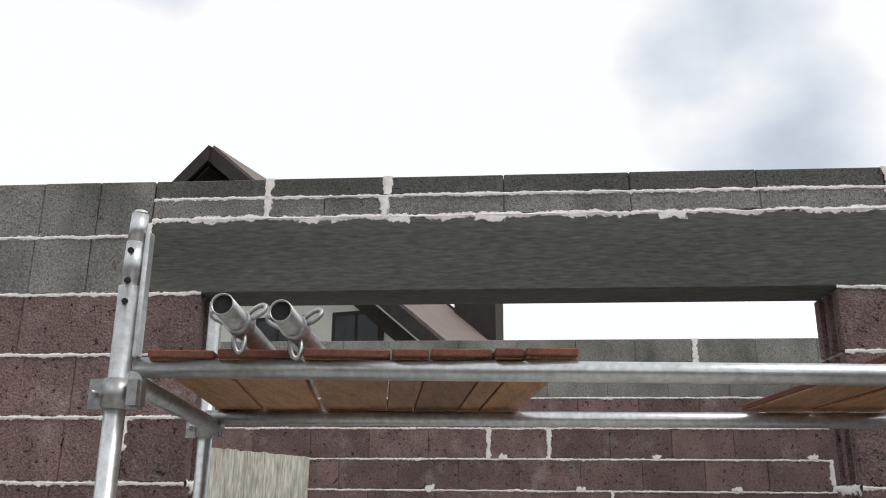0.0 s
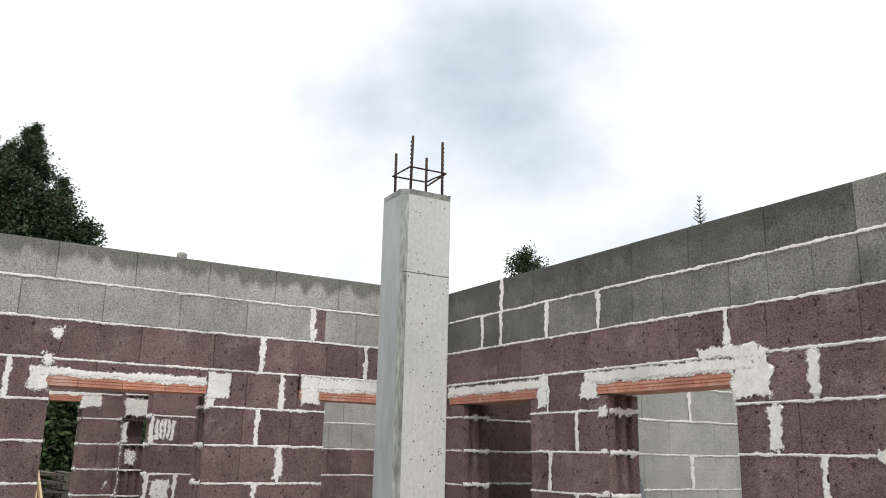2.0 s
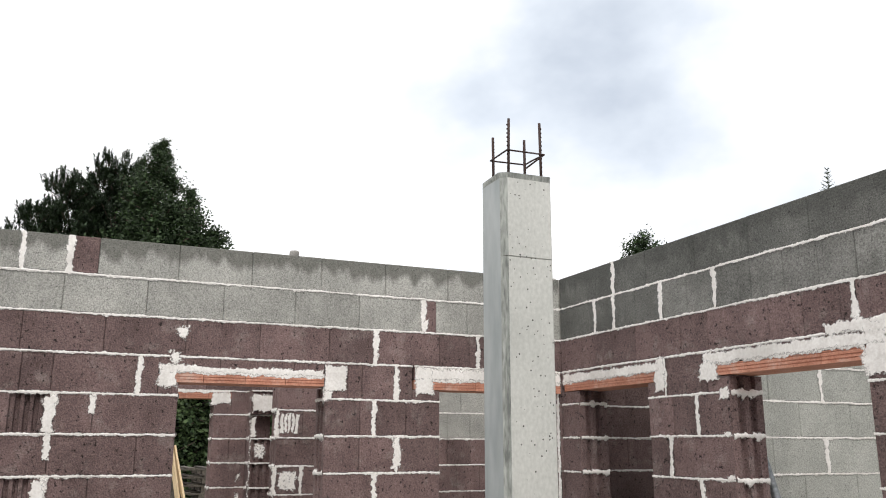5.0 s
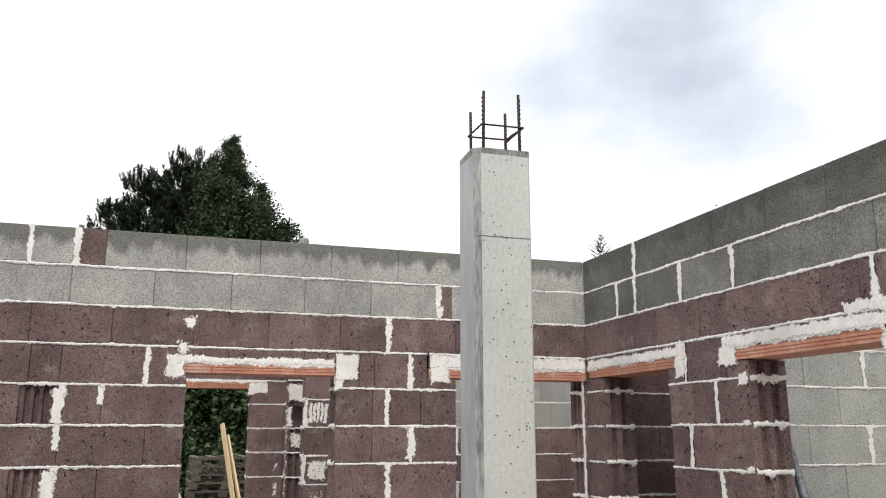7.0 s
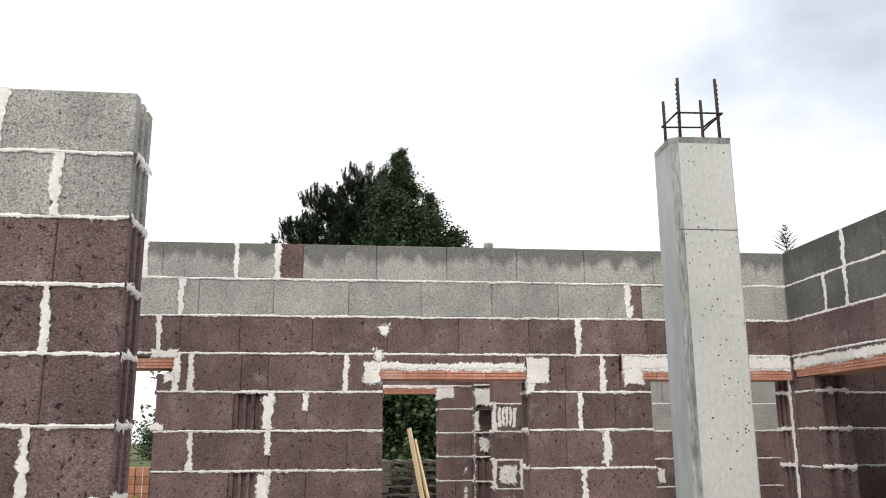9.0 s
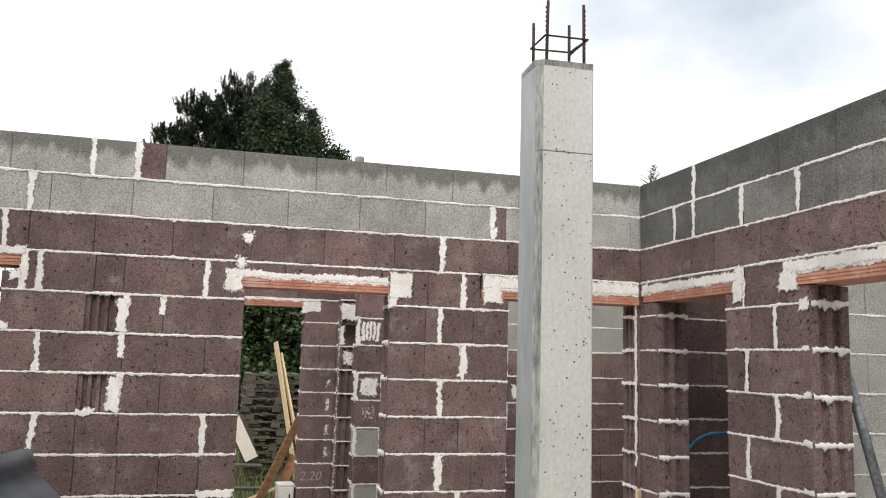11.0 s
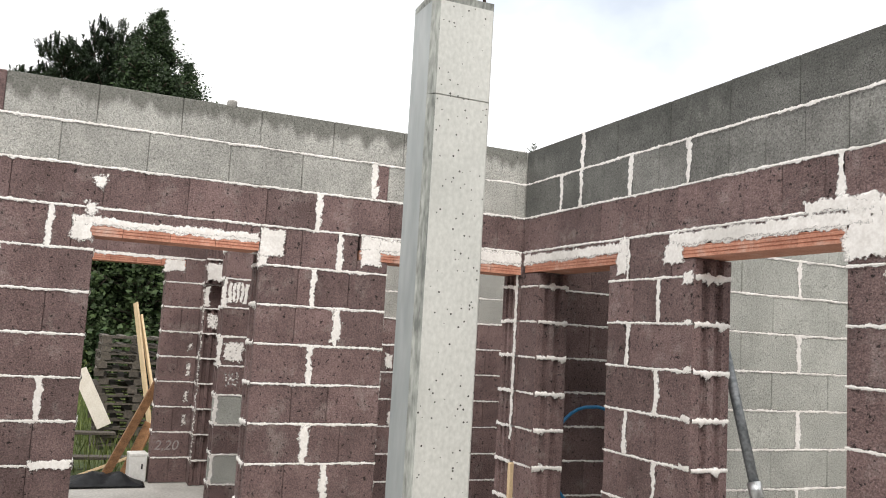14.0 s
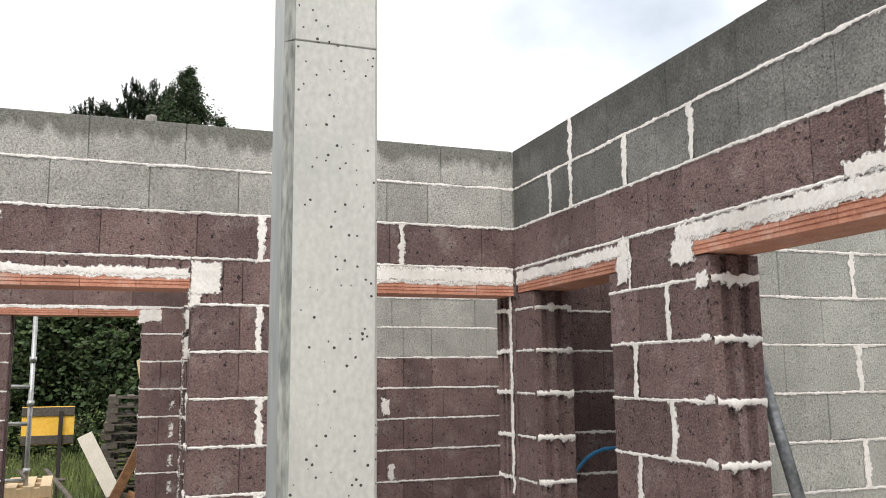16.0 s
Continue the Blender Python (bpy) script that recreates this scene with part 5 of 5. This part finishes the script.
def build_tree(name, label, at, height, radius, seed, shape="broad", leaves=900, bare=0.12, spiky=False, leaf=0.3):
    """A trunk with limbs and a crown of leaf clumps. shape: 'broad', 'cone' or 'pine' (upswept candles)."""
    rng = random.Random(seed)
    ob = thing(name, label, "tree", at)
    bm = bmesh.new()
    segs = 7
    pts = [Vector((rng.uniform(-1, 1) * 0.02 * height * k / segs, rng.uniform(-1, 1) * 0.02 * height * k / segs, height * 0.97 * k / segs)) for k in range(segs + 1)]
    for k, (a, b) in enumerate(zip(pts, pts[1:])):
        add_tube(bm, a, b, 0.022 * height * (1 - k / segs * 0.93), 8, 0.022 * height * (1 - (k + 1) / segs * 0.93))
    crown = bmesh.new()
    limbs = {"pine": 120, "cone": 150, "broad": 70}[shape]
    for i in range(limbs):
        f = bare + (1 - bare) * (i + rng.random()) / limbs
        base = pts[min(int(f * segs), segs - 1)].lerp(pts[min(int(f * segs) + 1, segs)], f * segs % 1)
        if shape == "cone":
            reach = (1.2 * radius * (1 - f) ** 0.7 + 0.02 * radius) * rng.uniform(0.72, 1.08)
        elif shape == "pine":
            reach = radius * (1.15 - f) ** 0.55 * rng.uniform(0.7, 1.05)
        else:
            reach = radius * math.sqrt(max(0.03, 1 - ((f - 0.5) / 0.55) ** 2)) * rng.uniform(0.75, 1.05)
        a = rng.uniform(0, 2 * math.pi)
        up = {"cone": 0.22, "pine": 0.55, "broad": 0.3}[shape]
        tip = base + Vector((math.cos(a) * reach, math.sin(a) * reach, up * reach + rng.uniform(-0.1, 0.1) * reach))
        tip.z = min(tip.z, height * (1.02 if shape != "pine" else 1.0))
        add_tube(bm, base, tip, 0.006 * height * (1.1 - f), 5, 0.002 * height)
        per = max(3, leaves // limbs)
        clumps = max(2, per // 14)
        for c in range(clumps):
            g = 0.25 + 0.8 * (c + rng.random()) / clumps
            p = base.lerp(tip, g) + Vector([max(-1.4, min(1.4, rng.gauss(0, 1))) for _k in range(3)]) * (reach * 0.12 if shape == "pine" else reach * 0.15 + 0.04)
            if shape == "pine":
                candle(crown, p, tip - base, leaf * rng.uniform(0.7, 1.2), per // clumps, rng)
                continue
            tuft(crown, p, leaf * rng.uniform(0.7, 1.3) * (min(1, 0.55 + 1.6 * (1 - f)) if shape == "cone" else 1), per // clumps, rng)
        if shape == "pine":
            for q in range(3):
                candle(crown, tip + Vector((rng.gauss(0, 0.08), rng.gauss(0, 0.08), 0)), tip - base, leaf * rng.uniform(1.0, 1.7), 22, rng)
    finish(bm, "trunk", M_BARK, ob)
    finish(crown, "crown", M_NEEDLE if spiky else M_LITLEAF if name == "forest_tree" else M_LEAF, ob)
    return ob


def build_spruce(at, height, seed, spread=0.3):
    """A spruce whose thin spire shows: a trunk and whorls of short needled twigs that lengthen downwards."""
    rng = random.Random(seed)
    ob = thing("spruce_tree", "distant thin dark spruce top behind the walls", "tree", at)
    bm = tube_bm((0, 0, 0), (0, 0, height), 0.018 * height, 8, 0.003)
    finish(bm, "trunk", M_BARK, ob)
    crown = bmesh.new()
    z = height - 0.04
    while z > height * 0.35:
        d = height - z
        n = 5 if d < 2 else 9
        for k in range(n):
            a = 2 * math.pi * (k + rng.random()) / n
            L = (0.10 + spread * d ** 0.75) * rng.uniform(0.6, 1.1)
            tip = Vector((math.cos(a) * L, math.sin(a) * L, L * (0.75 if d < 1.2 else 0.2)))
            base = Vector((0, 0, z))
            side = Vector((-math.sin(a), math.cos(a), 0))
            m = max(3, int(L / 0.05))
            for j in range(m):
                p = base + tip * (j + 0.5) / m
                for sgn in (-1, 1):
                    e = p + (tip.normalized() * 0.5 + side * sgn * 0.8 + Vector((0, 0, rng.uniform(-0.3, 0.5)))) * rng.uniform(0.05, 0.10) * min(1.8, 0.7 + d)
                    w = Vector((0, 0, 0.018))
                    crown.faces.new([crown.verts.new(q) for q in (p - w, p + w, e)])
            crown.faces.new([crown.verts.new(q) for q in (base - Vector((0, 0, 0.012)), base + Vector((0, 0, 0.012)), base + tip)])
        z -= 0.19 if d < 2 else 0.22
    finish(crown, "crown", M_NEEDLE, ob)
    return ob


def polar(az, dist, eye=(-0.3, -0.1)):
    a = radians(az)
    return eye[0] + dist * math.sin(a), eye[1] + dist * math.cos(a)


def height_at(el, dist):
    return 1.68 + dist * math.tan(radians(el)) + 0.6


GROVE = 2.6                                      # how much farther and larger the grove is than a garden tree
for name, label, az, dist, el, rad, seed, shape, leaves, spiky, leaf in (
        ("pine_tree", "dark green pine tree with upswept shoots", -91.2, 24, 16.0, 1.7, 11, "pine", 34000, True, 0.25),
        ("pine_tree", "dark green pine tree with upswept shoots", -88.4, 24.5, 17.7, 1.75, 12, "pine", 40000, True, 0.25),
        ("pine_tree", "dark green pine tree with upswept shoots", -89.9, 25, 17.0, 1.5, 18, "pine", 30000, True, 0.25),
        ("pine_tree", "smaller dark green pine at the grove's edge", -93.1, 24, 14.4, 1.3, 13, "pine", 26000, True, 0.24),
        ("leafy_tree", "dark leafy tree with a pointed airy top", -85.7, 23, 19.8, 2.3, 14, "cone", 60000, False, 0.22),
        ("leafy_tree", "dark leafy tree beside the pines", -83.5, 23.5, 17.0, 1.3, 15, "cone", 26000, False, 0.22),
        ("leafy_tree", "low dark leafy tree beside the pines", -82.5, 23, 14.3, 0.7, 16, "broad", 14000, False, 0.22),
        ("leafy_tree", "dark leafy tree deep in the grove", -87.2, 26, 16.0, 1.7, 17, "broad", 30000, False, 0.28)):
    dist *= GROVE
    x, y = polar(az - 0.6, dist)
    build_tree(name, label, (x, y, -0.6), height_at(el, dist), rad * GROVE, seed, shape, leaves, 0.3 if shape != "cone" else 0.25, spiky, leaf * GROVE)
for k, (az, dist, el, rad) in enumerate(((-52.8, 34, 13.9, 1.5), (-46.6, 36, 13.0, 0.4))):
    x, y = polar(az, dist)
    build_tree("leafy_tree", "distant dark green tree behind the house shell", (x, y, -0.6), height_at(el, dist), rad, 40 + k, "broad", 18000, 0.4, False, 0.28)
for k, (az, dist, el) in enumerate(((-40.9, 36, 17.1), (-60.4, 38, 13.1))):
    x, y = polar(az, dist)
    build_spruce((x, y, -0.6), height_at(el, dist), 70 + k, 0.2 if k == 0 else 0.48)
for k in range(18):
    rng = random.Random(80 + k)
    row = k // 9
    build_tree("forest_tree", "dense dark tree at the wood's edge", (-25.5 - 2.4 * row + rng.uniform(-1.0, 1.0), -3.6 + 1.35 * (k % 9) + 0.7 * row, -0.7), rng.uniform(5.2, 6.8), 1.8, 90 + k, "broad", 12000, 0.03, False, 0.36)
for k in range(14):
    rng = random.Random(180 + k)
    build_tree("far_tree", "distant hazy green tree beyond the site", (-95 + rng.uniform(-6, 6), -40 + 3.2 * k, -1.0), rng.uniform(3.7, 4.9), 2.4, 200 + k, "broad", 3000, 0.03, False, 0.7)

grass = bmesh.new()
rng = random.Random(5)
for _ in range(9000):
    x, y = rng.uniform(-24, -10.0), rng.uniform(-3.4, 3.2)
    tall = rng.uniform(0.15, 0.5) * (1.0 + 0.9 * max(0, noise.noise(Vector((x * 0.6, y * 0.6, 3)))))
    if x > -11.2:
        tall *= 0.55
    a = rng.uniform(0, math.pi)
    w = Vector((math.cos(a), math.sin(a), 0)) * rng.uniform(0.006, 0.016)
    lean = Vector((rng.gauss(0, 0.25), rng.gauss(0, 0.25), 1)) * tall
    p = Vector((x, y, -0.5))
    v = [grass.verts.new(q) for q in (p - w, p + w, p + lean * 0.6 + w * 0.7, p + lean)]
    grass.faces.new(v)
tagged(finish(grass, "grass", M_GRASS), "tall unmown green grass in the yard", "grass", kind="stuff")
weeds = bmesh.new()
for _ in range(34):
    x, y = rng.uniform(-23, -19.5), rng.uniform(-3.4, 1.6)
    for k in range(5):
        tuft(weeds, Vector((x + rng.gauss(0, 0.1), y + rng.gauss(0, 0.1), -0.35 + 0.28 * k)), 0.15, 14, rng)
for _ in range(40):
    x, y = rng.uniform(-14.5, -12.5), rng.uniform(-3.6, -2.2)
    for k in range(3):
        tuft(weeds, Vector((x + rng.gauss(0, 0.06), y, -0.3 + 0.38 * k + rng.uniform(0, 0.2))), 0.22, 16, rng)
tagged(finish(weeds, "weeds", M_GRASS), "bushy green weeds along the yard", "weeds", kind="stuff")


# ---- neighbouring house to the north ----
def build_house():
    ang = radians(16)
    u, v, up = Vector((math.sin(ang), math.cos(ang), 0)), Vector((math.cos(ang), -math.sin(ang), 0)), Vector((0, 0, 1))
    A = Vector((-5.446, 14.23, 7.95))
    slope, half, eave = 0.85, 6.2, 5.2
    ob = thing("neighbour_house", "white house with a steep brown sheet roof", "house", (A.x, A.y, -0.5))
    inv = Matrix.Translation((-A.x, -A.y, 0.5))

    def P(r, s, h):
        return inv @ (A + u * r + v * s + up * h)

    def slab(name, pts, thick, material, label=""):
        bm = bmesh.new()
        lo = [bm.verts.new(p) for p in pts]
        nrm = (pts[1] - pts[0]).cross(pts[-1] - pts[0]).normalized() * thick
        hi = [bm.verts.new(p + nrm) for p in pts]
        bm.faces.new(lo)
        bm.faces.new(list(reversed(hi)))
        for i in range(len(pts)):
            j = (i + 1) % len(pts)
            bm.faces.new((lo[i], hi[i], hi[j], lo[j]))
        bmesh.ops.recalc_face_normals(bm, faces=bm.faces)
        return finish(bm, name, material, ob, label)

    for sg in (1, -1):
        roof = slab("roof", [P(0, 0, 0), P(0, sg * half, -slope * half), P(8.2, sg * half, -slope * half), P(8.2, 0, 0)], 0.09 * sg, M_ROOFMETAL, "brown corrugated roof sheet")
        for k in range(44):
            r0 = 0.06 + k * 8.1 / 44
            bm = bmesh.new()
            add_tube(bm, P(r0, sg * 0.02, 0.02), P(r0, sg * half, -slope * half + 0.02), 0.028, 5)
            finish(bm, "roof_rib", M_ROOFMETAL, roof)
        slab("verge_board", [P(-0.03, 0, 0.05), P(-0.03, sg * half, -slope * half + 0.05), P(-0.03, sg * half, -slope * half - 0.22), P(-0.03, 0, -0.26)], 0.05, M_BROWNTIMBER)
        slab("soffit", [P(0.03, sg * 2.4, -0.29 - 2.4 * slope), P(0.03, sg * half, -slope * half - 0.27), P(1.0, sg * half, -slope * half - 0.27), P(1.0, sg * 2.4, -0.29 - 2.4 * slope)], 0.03, M_PLASTER, "white boarded soffit")
        # the upper part of the soffit is dark, the part above it in this list white
        slab("soffit", [P(0.03, sg * 0.05, -0.33), P(0.03, sg * 2.39, -0.29 - 2.39 * slope), P(1.0, sg * 2.39, -0.29 - 2.39 * slope), P(1.0, sg * 0.05, -0.33)], 0.03, M_BROWNTIMBER, "dark soffit at the peak")
        slab("rafter", [P(0.95, sg * 0.1, -0.36), P(0.95, sg * half, -slope * half - 0.3), P(0.95, sg * half, -slope * half - 0.75), P(0.95, sg * 0.1, -0.85)], 0.12, M_BROWNTIMBER)
    hw = half - 0.7
    # dark triangle over the top of the gable wall
    slab("gable_peak", [P(0.9, -2.1, -2.2), P(0.9, 2.1, -2.2), P(0.9, 0, -0.4)], -0.06, M_BROWNTIMBER, "dark gable peak")
    gable = slab("gable_wall", [P(1.05, -hw, -8.4), P(1.05, hw, -8.4), P(1.05, hw, -slope * hw - 0.3), P(1.05, 0, -0.35), P(1.05, -hw, -slope * hw - 0.3)], -0.3, M_PLASTER)
    for s0 in (0.6, 2.2):
        win = slab("window", [P(1.0, s0, -4.4), P(1.0, s0 + 1.0, -4.4), P(1.0, s0 + 1.0, -3.1), P(1.0, s0, -3.1)], -0.06, M_BROWNTIMBER)
        for q in (0, 1):
            a = s0 + 0.08 + q * 0.45
            bm = bmesh.new()
            vs = [bm.verts.new(p) for p in (P(0.98, a, -4.32), P(0.98, a + 0.39, -4.32), P(0.98, a + 0.39, -3.18), P(0.98, a, -3.18))]
            bm.faces.new(vs)
            bmesh.ops.solidify(bm, geom=list(bm.faces), thickness=0.01)
            finish(bm, "pane", M_GLASS_DARK, win)
    slab("side_wall", [P(1.05, hw, -8.4), P(7.2, hw, -8.4), P(7.2, hw, -slope * hw - 0.2), P(1.05, hw, -slope * hw - 0.2)], 0.3, M_PLASTER)
    slab("back_wall", [P(7.2, -hw, -8.4), P(7.2, hw, -8.4), P(7.2, 0, -0.3)], 0.3, M_BROWNTIMBER, "dark clad back gable")
    slab("back_verge", [P(8.15, 0.0, 0.06), P(8.15, half + 0.1, -slope * half), P(8.4, half + 0.1, -slope * half - 0.1), P(8.4, 0, 0.0)], 0.1, M_BROWNTIMBER)
    # box added for a dark strip of unknown kind beside the roof
    bm = bmesh.new()
    c = [P(r, s, 0) for r, s in ((7.6, 2.2), (8.3, 2.2), (8.3, 3.3), (7.6, 3.3))]
    lo, hi = [bm.verts.new(p + Vector((0, 0, -4.5))) for p in c], [bm.verts.new(p + Vector((0, 0, -0.9))) for p in c]
    bm.faces.new(hi)
    bm.faces.new(list(reversed(lo)))
    for i in range(4):
        bm.faces.new((lo[i], lo[(i + 1) % 4], hi[(i + 1) % 4], hi[i]))
    finish(bm, "dark_box", M_BROWNTIMBER, ob, "dark box at the far end of the roof")


build_house()
